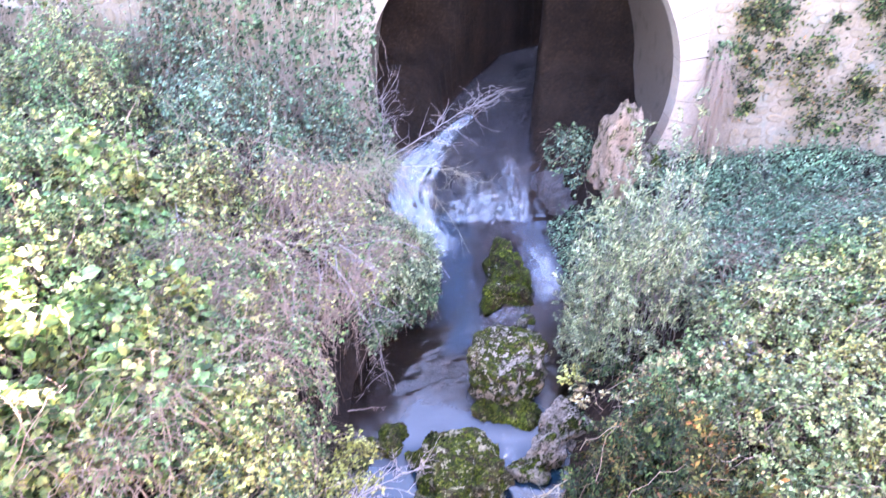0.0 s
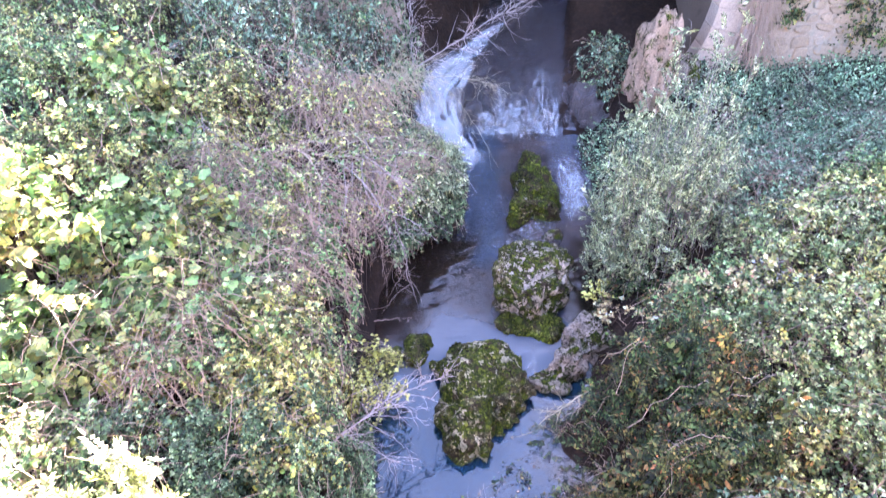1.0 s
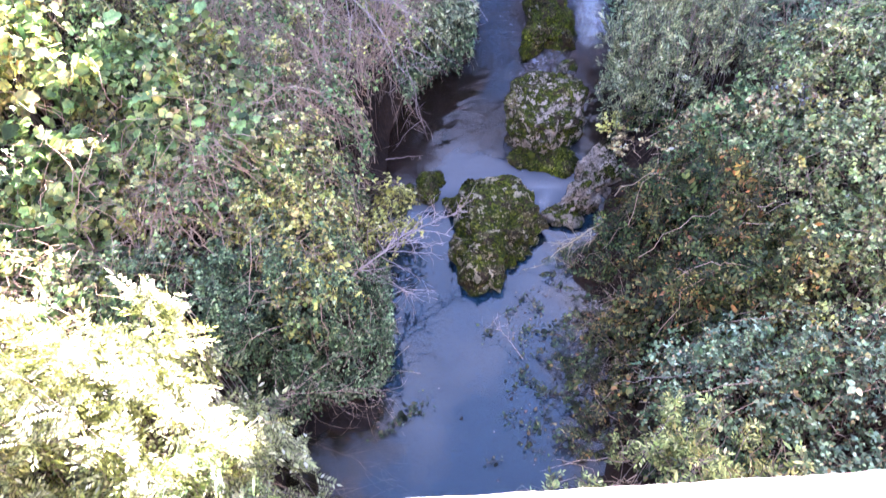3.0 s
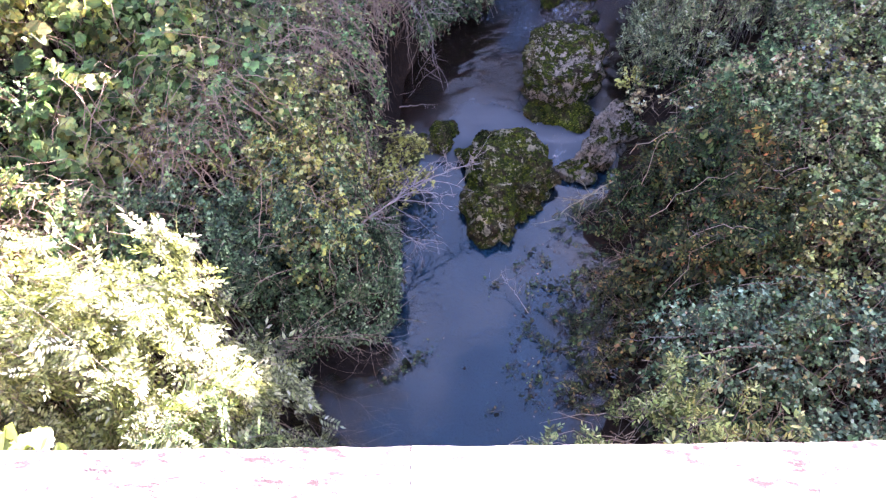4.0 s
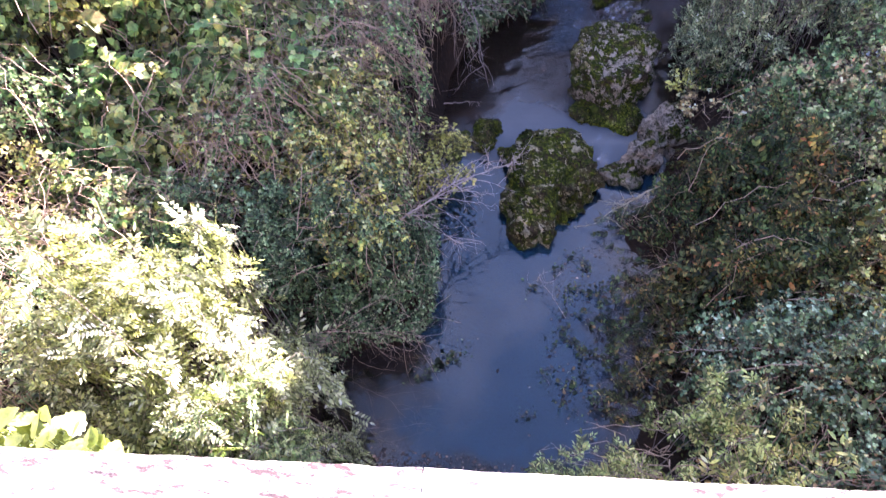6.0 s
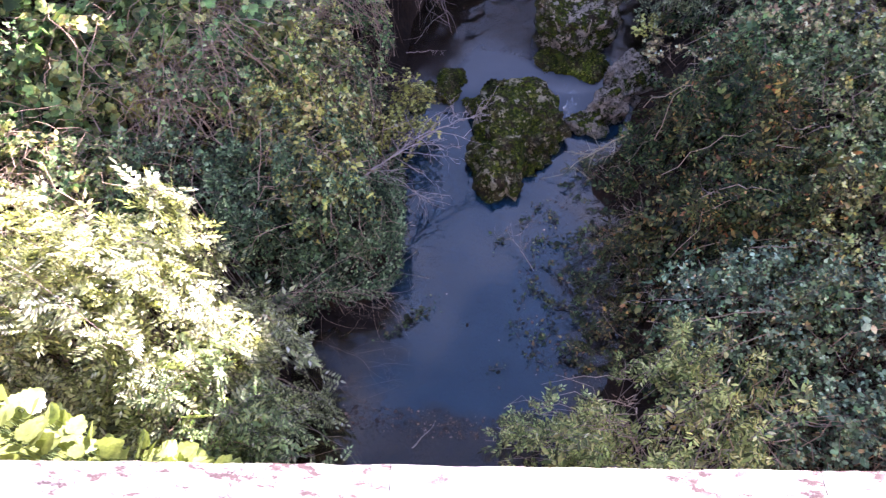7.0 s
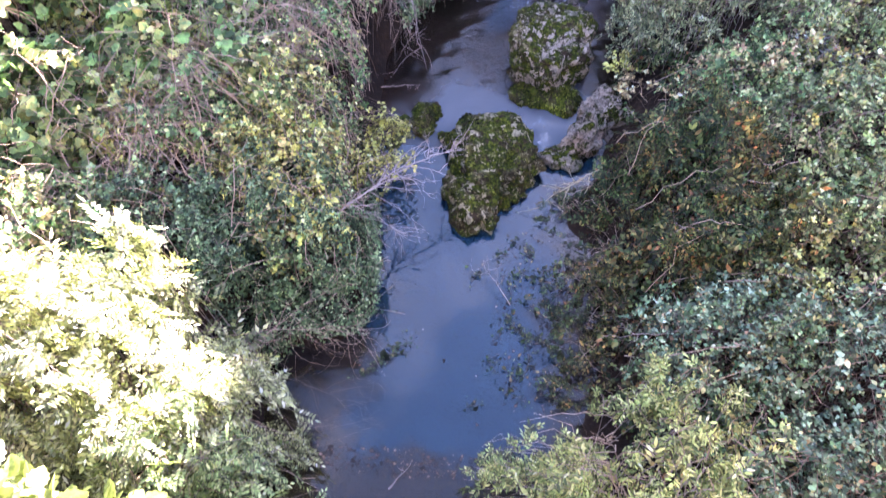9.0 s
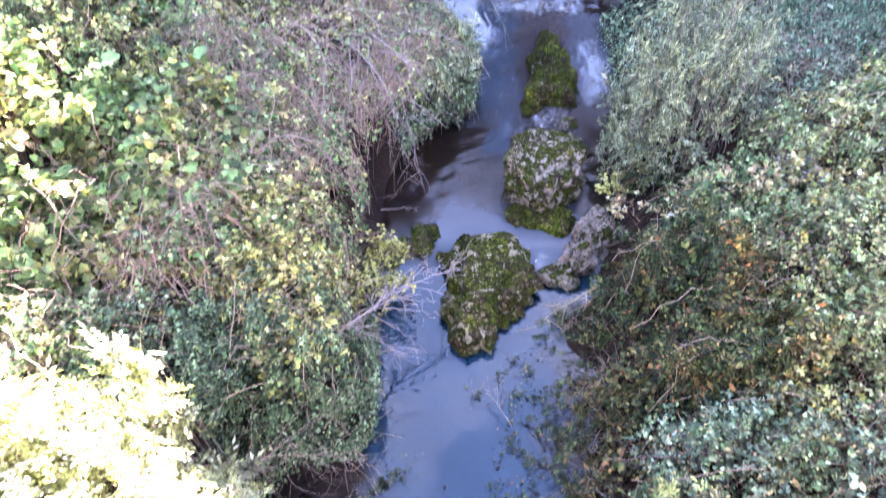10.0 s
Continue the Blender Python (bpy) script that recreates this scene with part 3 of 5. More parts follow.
ASHLEAF = compound(LANCE, [(0, 0.68, 0, 0.45)] + [(s * 0.02, 0.14 + 0.19 * k, s * 55, 0.42) for k in range(3) for s in (1, -1)])


def leaf_arrays(shape, pos, axis, normal, size):
    v, t = shape
    axis, normal = unit(axis), unit(normal)
    side = unit(np.cross(axis, normal))
    up = np.cross(side, axis)
    V = pos[:, None] + size[:, None, None] * (v[None, :, :1] * side[:, None] + v[None, :, 1:2] * axis[:, None] + v[None, :, 2:] * up[:, None])
    T = t[None] + (np.arange(len(pos)) * len(v))[:, None, None]
    return V.reshape(-1, 3), T.reshape(-1, 3)


def tube_arrays(paths, r0, r1, sides=3):
    """Tapered stems along many paths (N, K, 3)."""
    N, K, _ = paths.shape
    tan = unit(np.gradient(paths, axis=1))
    a = unit(np.cross(tan, np.array([0.31, 0.17, 0.94])))
    b = np.cross(tan, a)
    rad = (np.asarray(r0).reshape(-1, 1) * (1 - np.linspace(0, 1, K)) + np.asarray(r1).reshape(-1, 1) * np.linspace(0, 1, K))[..., None, None]
    ang = np.linspace(0, 2 * np.pi, sides, endpoint=False)
    V = paths[:, :, None] + rad * (np.cos(ang)[:, None] * a[:, :, None] + np.sin(ang)[:, None] * b[:, :, None])
    i = np.arange(N * K * sides).reshape(N, K, sides)
    j = np.roll(i, -1, 2)
    p, q, r, s = i[:, :-1].ravel(), j[:, :-1].ravel(), j[:, 1:].ravel(), i[:, 1:].ravel()
    return V.reshape(-1, 3), np.concatenate([np.stack([p, q, r], 1), np.stack([p, r, s], 1)])


def arcs(p0, p1, p2, k=7, wobble=0.0, rng=None):
    s = np.linspace(0, 1, k)[None, :, None]
    out = p0[:, None] * (1 - s) ** 2 + 2 * p1[:, None] * s * (1 - s) + p2[:, None] * s * s
    if wobble:
        out = out + rng.normal(0, wobble, out.shape) * (s * (1 - 0.3 * s))
    return out


def at_fraction(paths, idx, s):
    k = paths.shape[1] - 1
    f = np.clip(s, 0, 0.999) * k
    i = f.astype(int)
    a, b = paths[idx, i], paths[idx, i + 1]
    return a + (b - a) * (f - i)[:, None], b - a


def hollow(x, y):
    """Bare hollows in the undergrowth, with soil and dead twigs showing."""
    return np.any([((x - hx) / rx) ** 2 + ((y - hy) / ry) ** 2 < 1 for hx, hy, rx, ry in ((2.78, 2.36, 0.30, 0.17), (2.12, 4.5, 0.16, 0.2), (1.5, 2.9, 0.14, 0.12), (1.95, 6.35, 0.3, 0.4), (3.23, 6.44, 0.22, 0.2))], axis=0)


def thicket(name, label, category, cx, cy, rx, ry, high, canes, per_cane, shape, size, leaf_mat, cane_mat, seed,
            reach=0.5, start=0.25, thick=0.0035, lump=0.32, bare=0, droop=0.15, turn=0, up=0.9, group="", gap=-0.08, stray=0.12, level=None, raised=0.08, face=(0, -0.15), rise=-0.25):
    """A mound of arching canes with leaves along them, growing from the ground."""
    rng = np.random.default_rng(seed)
    th = empty(name, label, category, cx, cy, group)
    hills, gaps, c, s = Waves(seed, 0.42), Waves(seed + 7, 0.34), math.cos(radians(turn)), math.sin(radians(turn))

    def build(n, longer=1.0):
        r, a = np.sqrt(rng.uniform(0, 1, 3 * n)), rng.uniform(0, 2 * np.pi, 3 * n)
        ex, ey = r * rx * np.cos(a), r * ry * np.sin(a)
        x, y = cx + ex * c - ey * s, cy + ex * s + ey * c
        keep = np.argsort(-(gaps(x, y) > -gap).astype(float) - rng.uniform(0, 0.6, 3 * n) + 9.0 * hollow(x, y), kind="stable")[:n]
        r, ex, ey, x, y = r[keep], ex[keep], ey[keep], x[keep], y[keep]
        dome = (1 - r ** 2.6) ** 0.7
        base = ground_z(x, y) if level is None else np.maximum(ground_z(x, y), level)
        pit = 1 - 0.8 * np.clip(-gaps(x, y) * 2.4, 0, 1)
        top = base + high * (0.12 + 0.88 * dome) * pit * (1 + lump * 1.6 * hills(x, y)) + rng.normal(0, 0.03, n) + rng.exponential(stray, n) * high
        p2 = np.stack([x, y, top], 1)
        away = rng.uniform(0, 2 * np.pi, n)
        L = longer * reach * rng.uniform(0.5, 1.3, n)
        bx, by = x + np.cos(away) * L - ex * 0.25, y + np.sin(away) * L - ey * 0.25
        d, _ = edge_distance(bx, by)
        wet = d < 0.02
        sd = -1 if cx < (along(LEFT, cy) + along(RIGHT, cy)) / 2 else 1
        bx = np.where(wet, along(LEFT, by) - 0.15 if sd < 0 else along(RIGHT, by) + 0.15, bx)
        p0 = np.stack([bx, by, ground_z(bx, by) - 0.03], 1)
        p1 = p0 * 0.45 + p2 * 0.55
        p1[:, 2] = np.maximum(top, p0[:, 2]) + rng.uniform(0.05, 0.35, n) * high
        p2[:, 2] -= droop * rng.uniform(0, 1, n)
        return arcs(p0, p1, p2, 8, 0.018, rng), np.stack([ex / rx, ey / ry, 0 * ex], 1)

    paths, out = build(canes)
    part("cane_tangle", mesh_of("cane_tangle", *tube_arrays(paths, np.full(canes, thick), np.full(canes, thick * 0.4)), cane_mat), th, kind="stuff")
    if per_cane:
        idx = np.repeat(np.arange(canes), per_cane)
        f = start + (1 - start) * rng.uniform(0, 1, len(idx)) ** 0.8
        pos, tan = at_fraction(paths, idx, f)
        pos = pos + rng.normal(0, 0.025, pos.shape)
        n = len(pos)
        normal = unit(out[idx] * 0.55 + np.array([*face, up]) + rng.normal(0, 0.45, (n, 3)))
        axis = rng.normal(0, 1, (n, 3)) + unit(tan) * 0.8 + np.array([0, 0, rise]) + out[idx] * max(0.0, rise)
        axis = axis - normal * (axis * normal).sum(1, keepdims=True)
        sz = size * np.exp(rng.normal(0, 0.28, n))
        part("foliage", mesh_of("foliage", *leaf_arrays(shape, pos, axis, normal, sz), leaf_mat), th, kind="stuff")
    if bare:
        bare = int(bare * 1.1)
        paths, _ = build(bare, 1.25)
        paths[:, 1:-1] += rng.normal(0, 0.03, paths[:, 1:-1].shape)
        end = paths[:, -1:, 2]
        paths[:, :, 2] = end + (paths[:, :, 2] - end) * np.where(paths[:, :, 2] < end, 0.3, 0.6)
        paths[:, 2:, 2] += raised * np.array([0.5, 1, 1, 1, 0.7, 0.4])
        part("dead_cane_tangle", mesh_of("dead_cane_tangle", *tube_arrays(paths, thick * rng.uniform(0.7, 1.9, bare), np.full(bare, thick * 0.4)), M_CANE), th, "bare brown dead canes", "stuff")
    return th


def empty(name, label, category, x, y, group=""):
    ob = new(name)
    ob.empty_display_size = 0.1
    return tagged(ob, label, category, group)


# ---- boulders and their moss ----
def mossed(rock, n, seed, bare=0.0, lo=0.0, size=0.011, material=None, tilt=(0.0, 0.0)):
    """Moss cushions and short tufts on the upper faces of a rock, in drifts that leave bare stone between."""
    rng = np.random.default_rng(seed)
    me = rock.data
    k = len(me.polygons)
    mid, nor, area = np.zeros(3 * k), np.zeros(3 * k), np.zeros(k)
    me.polygons.foreach_get("center", mid)
    me.polygons.foreach_get("normal", nor)
    me.polygons.foreach_get("area", area)
    mid, nor = mid.reshape(-1, 3), nor.reshape(-1, 3)
    drift = Waves(seed, 0.55)(mid[:, 0] + mid[:, 2], mid[:, 1]) + 0.5 * Waves(seed + 1, 0.17)(mid[:, 0] - mid[:, 2], mid[:, 1])
    drift = drift + ((mid[:, :2] - mid[:, :2].mean(0)) * np.array(tilt)).sum(1)
    w = area * np.clip((nor[:, 2] - lo) * 2, 0, 1) * (drift > bare)
    at = rng.choice(k, n, p=w / w.sum())
    pos = mid[at] + rng.normal(0, 0.012, (n, 3)) * np.array([1, 1, 0.2])
    up = unit(nor[at] + rng.normal(0, 0.25, (n, 3)))
    flat = rng.normal(0, 1, (n, 3))
    axis = flat - up * (flat * up).sum(1, keepdims=True)
    cushions = leaf_arrays(CUSHION, pos, axis, up, size * np.exp(rng.normal(0, 0.4, n)))
    part("moss_cushion", mesh_of("moss_cushion", *cushions, material or M_MOSS, True), rock, "soft yellow-green moss", "stuff")
    m = n // 2
    blades = leaf_arrays(NARROW, pos[:m], up[:m] + rng.normal(0, 0.5, (m, 3)), axis[:m], size * rng.uniform(0.8, 2.0, m))
    part("moss_tuft", mesh_of("moss_tuft", *blades, material or M_MOSS), rock, "short tufts of moss and grass", "stuff")
    return rock


CUSHION = (np.array([(math.cos(a), math.sin(a), -0.2) for a in np.linspace(0, 2 * math.pi, 6)[:-1]] + [(0.1, 0, 0.5)]), np.array([(k, (k + 1) % 5, 5) for k in range(5)]))
MAIN = boulder("boulder", "large moss-grown limestone boulder damming the pool", 0.17, 5.22, 0.0, 0.40, [0.54, 0.60, 0.70, 0.80, 0.72, 0.77, 0.72, 0.45, 0.47, 0.51, 0.60, 0.84, 0.82, 0.43, 0.42, 0.45], 11, M_ROCK, 0, 3.4, 0.11)
BLOCK = boulder("boulder", "squarish limestone boulder, mossy behind, with pale lichen on its face", 0.87, 6.98, 0.1, 0.56, [0.46, 0.55, 0.70, 0.75, 0.66, 0.73, 0.64, 0.52, 0.49, 0.55, 0.60, 0.58, 0.56, 0.42, 0.40, 0.41], 21, M_LICHEN, 0, 4.6, 0.10, dome=0.5)
LEDGE = boulder("boulder", "pale grey limestone ledge between boulder and bank", 1.40, 6.02, 0.05, 0.42, [0.36, 0.42, 0.42, 0.45, 0.42, 0.30, 0.24, 0.22, 0.24, 0.34, 0.58, 0.52, 0.34, 0.24, 0.22, 0.24], 31, M_PALE, 0, 2.4, 0.12)
LOW = boulder("boulder", "low mossy rock at the pool's edge", -0.61, 5.97, 0.05, 0.14, [0.15, 0.20, 0.22, 0.29, 0.25, 0.23, 0.17, 0.15, 0.16, 0.17, 0.22, 0.25, 0.28, 0.21, 0.16, 0.14], 41, M_MOSSY, 0, 2.5, 0.04)
TALL = boulder("boulder", "moss-covered rock in the middle of the stream", 1.0, 9.25, 0.25, 0.36, [0.36, 0.35, 0.36, 0.52, 1.12, 0.60, 0.42, 0.34, 0.30, 0.32, 0.44, 0.98, 0.66, 0.74, 0.54, 0.42], 51, M_MOSSY, 0, 2.6, 0.10)
boulder("boulder", "small pale stone in the stream", 1.22, 8.2, 0.2, 0.09, [0.16, 0.14, 0.12, 0.14, 0.16, 0.14, 0.12, 0.14], 65, M_BARE, 30, 2.5, 0.04)
boulder("boulder", "wet brown stone under the grey ledge", 1.0, 5.55, 0.0, 0.14, [0.24, 0.2, 0.2, 0.24, 0.24, 0.2, 0.24, 0.26], 75, M_BARE, 0, 2.5, 0.06)
boulder("boulder", "wet brown stone by the bank", -1.0, 5.8, 0.0, 0.10, [0.2, 0.3, 0.16, 0.3, 0.24, 0.14, 0.3, 0.2], 77, M_MOSSY, 0, 2.5, 0.05)
SKIRT = boulder("boulder", "mossy foot of the lichened boulder", 0.80, 6.42, 0.02, 0.20, [0.46, 0.44, 0.36, 0.26, 0.24, 0.26, 0.40, 0.46, 0.46, 0.42, 0.30, 0.24, 0.24, 0.28, 0.42, 0.46], 79, M_MOSSY, 0, 2.4, 0.05)
boulder("boulder", "wet dark rock ledge under the chute", -0.62, 11.6, 0.2, 0.80, [0.55, 0.6, 0.8, 0.9, 0.8, 0.6, 0.5, 0.5, 0.62, 0.72, 0.6, 0.5], 91, M_WET, 0, 3.0, 0.14)
boulder("boulder", "wet red-brown rock beside the step", 2.0, 11.75, 0.2, 0.75, [0.5, 0.5, 0.6, 0.7, 0.5, 0.35, 0.3, 0.3, 0.3, 0.4, 0.5, 0.5], 93, M_WET, 0, 3.0, 0.14)
for rx_, ry_, rh_, rr_, rs_ in ((0.25, 11.62, 0.42, 0.22, 1), (0.62, 11.8, 0.52, 0.26, 2), (1.05, 11.6, 0.40, 0.24, 3), (1.45, 11.72, 0.46, 0.22, 4), (0.85, 12.15, 0.66, 0.28, 5), (1.35, 12.2, 0.66, 0.26, 6), (0.4, 12.2, 0.66, 0.24, 7), (0.0, 11.95, 0.62, 0.2, 8)):
    boulder("boulder", "wet brown rock lump in the step of the fall", rx_, ry_, 0.1, rh_, [rr_, rr_ * 1.2, rr_ * 0.8, rr_ * 1.1, rr_, rr_ * 0.7, rr_ * 1.2, rr_ * 0.9], 130 + rs_, M_WET, rs_ * 40, 2.4, 0.09, 4)
mossed(MAIN, 7500, 11, 0.12)
mossed(BLOCK, 6000, 22, 0.05, tilt=(-2.0, 1.8))
mossed(SKIRT, 3500, 23, -0.8)
mossed(LEDGE, 700, 24, 0.5, tilt=(-0.5, 2.0))
mossed(LOW, 1200, 25, -0.5)
mossed(TALL, 6500, 26, -0.5, material=M_PALE_MOSS)

# ---- the fall ----
def flow_line(rows, n=60):
    """A smooth path through rows of x, y, z, half width."""
    r = np.array(rows, float)
    u, k = np.linspace(0, len(r) - 1, n), np.arange(len(r))
    out = np.stack([np.interp(u, k, c) for c in r.T], 1)
    for _ in range(3):
        out[1:-1] = (out[:-2] + 2 * out[1:-1] + out[2:]) / 4
    return out


def white_water(label, rows, strands, seed, thick=0.006, sheet=True, sway=0.03):
    """Falling water: a broken foam sheet under many separate strands and drops."""
    rng = np.random.default_rng(seed)
    th = empty("waterfall", label, "waterfall", 0, 0)
    line = flow_line(rows)
    n = len(line)
    tan = unit(np.gradient(line[:, :3], axis=0))
    side = unit(np.cross(tan, [0, 0, 1.0]))
    lift = unit(np.cross(side, tan))
    if sheet:
        u = np.linspace(-1, 1, 20)
        P = line[:, None, :3] + side[:, None] * (u[None, :, None] * line[:, None, 3:] * (1 + 0.15 * Waves(seed, 0.5)(line[:, None, 1] + 0 * u, u + 0 * line[:, :1])[..., None]))
        P = P + lift[:, None] * (0.03 * Waves(seed + 1, 0.22)(P[..., 0] * 2, P[..., 1])[..., None] + 0.03 * (1 - u[None, :, None] ** 2))
        part("sheet", mesh_of("sheet", P.reshape(-1, 3), grid_tris(20, n), M_FOAM, True), th)
    K = 9
    a, u0 = rng.beta(2.2, 1.5, 4 * strands), np.clip(rng.normal(0, 0.55, 4 * strands), -1.4, 1.4)
    patch = Waves(seed + 3, 1.0)(a * 5, u0 * 1.6)
    keep = np.argsort(-(patch + rng.normal(0, 0.35, 4 * strands)))[:strands]
    a, u0 = a[keep], u0[keep]
    ln = rng.uniform(0.03, 0.14, strands)
    f = np.clip(a[:, None] + ln[:, None] * np.linspace(-0.5, 0.5, K), 0, 1) * (n - 1)
    i0 = np.minimum(f.astype(int), n - 2)
    w = (f - i0)[..., None]
    pick = lambda arr: arr[i0] * (1 - w) + arr[i0 + 1] * w
    u = (u0[:, None] + np.cumsum(rng.normal(0, sway, (strands, K)), 1))[..., None]
    P = pick(line[:, :3]) + pick(side) * u * pick(line[:, 3:]) + pick(lift) * (rng.uniform(0.0, 0.06, (strands, 1, 1)) + rng.normal(0, 0.008, (strands, K, 1)))
    r = thick * np.exp(rng.normal(0, 0.5, strands))
    part("spray", mesh_of("spray", *tube_arrays(P, r, r * 0.5, 5), M_SPRAY, True), th, kind="stuff")
    m = strands
    at = rng.integers(0, n, m)
    pos = line[at, :3] + side[at] * (rng.normal(0, 0.7, m) * line[at, 3])[:, None] + np.stack([rng.normal(0, 0.04, m), rng.normal(0, 0.04, m), rng.uniform(0, 0.1, m)], 1)
    part("splash", mesh_of("splash", *leaf_arrays(DROP, pos, rng.normal(0, 1, (m, 3)), rng.normal(0, 1, (m, 3)), thick * rng.uniform(0.4, 1.2, m)), M_SPRAY, True), th, kind="stuff")
    return th


white_water("white water tumbling down a rocky chute", [(0.65, 14.6, 1.18, 0.06), (0.2, 13.8, 1.17, 0.12), (-0.1, 12.9, 1.16, 0.22), (-0.38, 12.2, 1.14, 0.30), (-0.60, 11.6, 1.12, 0.34), (-0.68, 11.2, 1.04, 0.32), (-0.6, 10.95, 0.78, 0.30),
             (-0.42, 10.7, 0.50, 0.30), (-0.22, 10.4, 0.38, 0.26), (-0.1, 10.1, 0.34, 0.14)], 3200, 17, 0.0045, True, 0.03)
for cx_, w_, top_, n_, s_, dy_ in ((0.52, 0.12, 12.0, 120, 27, 0.05), (0.80, 0.22, 11.6, 170, 38, 0.14), (1.26, 0.15, 12.5, 150, 39, -0.02), (1.50, 0.08, 11.8, 140, 40, -0.08), (0.24, 0.14, 11.45, 160, 41, -0.06), (1.05, 0.10, 11.7, 90, 42, 0.06), (0.75, 0.48, 11.8, 260, 43, 0.0)):
    z_ = float(along(LEVEL, top_))
    white_water("thin white strands falling down the rock step", [(cx_ + 0.04, top_ + 0.1, z_ + 0.05, w_ * 0.5), (cx_ + 0.02, top_ - 0.1, z_ * 0.86 + 0.12, w_ * 0.8), (cx_, 11.42 + dy_, 0.60, w_), (cx_ - 0.02, 11.24 + dy_, 0.40, w_ * 1.2), (cx_ - 0.02, 11.1 + dy_, 0.37, w_ * 1.2)], n_, s_, 0.0036, False, 0.05)
def foam_patch(label, cx, cy, rx, ry, n, seed, size=0.022):
    """Bubbles and froth in flat clots on the stream."""
    rng = np.random.default_rng(seed)
    x, y = cx + rx * rng.normal(0, 0.5, n), cy + ry * rng.normal(0, 0.5, n)
    pos = np.stack([x, y, along(LEVEL, y) + rng.uniform(0.005, 0.03, n)], 1)
    axis = np.stack([rng.normal(0, 0.3, n), -np.ones(n), rng.normal(0, 0.1, n)], 1)
    nor = unit(np.array([0, 0, 1.0]) + rng.normal(0, 0.25, (n, 3)))
    return tagged(new("foam", mesh_of("foam", *leaf_arrays(FROTH, pos, axis, nor, size * np.exp(rng.normal(0, 0.5, n))), M_SPRAY, True)), label, "foam", kind="stuff")


foam_patch("froth where the strands meet the stream", 0.75, 11.14, 0.85, 0.26, 260, 28, 0.015)
foam_patch("froth below the chute", -0.12, 10.3, 0.32, 0.42, 1100, 29)
foam_patch("froth running round the mossy rock", 1.66, 9.45, 0.22, 0.75, 520, 30, 0.016)
foam_patch("flecks of froth in the dark channel", 0.35, 8.9, 0.35, 0.8, 90, 31, 0.014)
foam_patch("froth spilling between the boulders", 0.74, 5.98, 0.30, 0.16, 110, 33, 0.006)
foam_patch("froth trickling into the pool", 0.80, 5.72, 0.09, 0.16, 120, 34, 0.008)
foam_patch("flecks of froth below the boulders", 0.5, 8.0, 0.4, 0.2, 60, 32, 0.014)
foam_patch("white ripples below the mossy rock", 0.95, 8.32, 0.34, 0.32, 200, 36, 0.011)
white_water("white water running round the mossy rock", [(1.5, 10.4, 0.37, 0.10), (1.58, 10.0, 0.37, 0.18), (1.68, 9.4, 0.34, 0.22), (1.66, 8.9, 0.30, 0.18), (1.5, 8.6, 0.28, 0.08)], 200, 37, 0.004, False, 0.06)


def bramble(cx, cy, rx, ry, high, seed, label="tangled green bramble bush with yellowing leaves", mat=None, dens=1.0, bare=0.15, size=0.047, shape=TRIFOLIATE, per=13, **k):
    n = int(340 * rx * ry * dens)
    per = round(per * 0.95) if shape is TRIFOLIATE else per
    return thicket("bramble_bush", label, "bramble", cx, cy, rx, ry, high, n, per, shape, size, mat or M_BRAMBLE, M_GREEN_CANE, seed, bare=int(n * bare), group="brambles on the banks", **k)


# left bank, from the bridge upstream
bramble(-1.8, 4.25, 0.6, 0.6, 0.6, 101, "bramble bush turning yellow above an ivy-clad bank", M_YELLOWING)
bramble(-1.42, 3.75, 0.22, 0.34, 0.25, 545, "yellow bramble sprays hanging over ivy", M_SPRIG, 1.3, 0.4, 0.05, per=7, level=1.05)
bramble(-1.85, 4.1, 0.42, 0.26, 0.3, 546, "yellow bramble sprays hanging over ivy", M_SPRIG, 1.0, 0.4, 0.05, per=7, level=1.25)
bramble(-1.64, 3.69, 0.42, 0.5, 0.35, 131, "yellowing bramble sprays draped over ivy", M_YELLOWING, 0.8, 0.4, per=9, level=1.0)
bramble(-1.8, 4.95, 0.6, 0.7, 0.7, 102, "bramble bush with clusters of yellow leaves", M_YELLOWING, bare=0.8)
bramble(-2.7, 4.4, 0.8, 0.8, 0.75, 103, "bramble bush with many bare brown canes", dens=0.9, bare=1.9, per=8)
bramble(-2.6, 3.35, 0.75, 0.6, 0.6, 104, "dark green bramble bush on the bank", M_IVY, size=0.032, per=22)
bramble(-2.6, 5.6, 0.9, 0.9, 0.7, 105, bare=0.9, dens=0.7)
bramble(-1.9, 6.05, 0.7, 0.7, 0.7, 106, "thicket of purplish bare bramble canes", dens=0.9, bare=1.8, per=9)
bramble(-2.7, 7.0, 1.0, 0.9, 0.75, 107, "bramble bush with patches of bare canes", bare=2.0, per=8)
bramble(-1.95, 7.0, 0.7, 0.6, 0.6, 117, "thicket of purplish bare bramble canes", dens=0.9, bare=2.6, per=7, level=1.0)
bramble(-1.15, 7.9, 0.65, 0.6, 0.55, 108, "thicket of bare canes hanging over the stream", dens=1.0, bare=2.2, per=5, level=1.0)
bramble(-0.85, 8.5, 0.55, 0.7, 0.35, 124, "bare canes trailing over an ivy-clad bank", dens=0.9, bare=2.4, per=5, level=1.1)
bramble(-4.2, 6.7, 1.0, 1.0, 0.9, 109)
bramble(-3.6, 8.6, 1.2, 1.0, 0.9, 110, "bramble bush with clusters of yellow leaves", M_YELLOWING)
bramble(-2.0, 9.1, 1.0, 0.9, 0.9, 111, "bramble bush with brown canes and yellow leaves", M_YELLOWING, bare=2.2, per=5)
bramble(-5.6, 8.6, 1.3, 1.2, 1.0, 112)
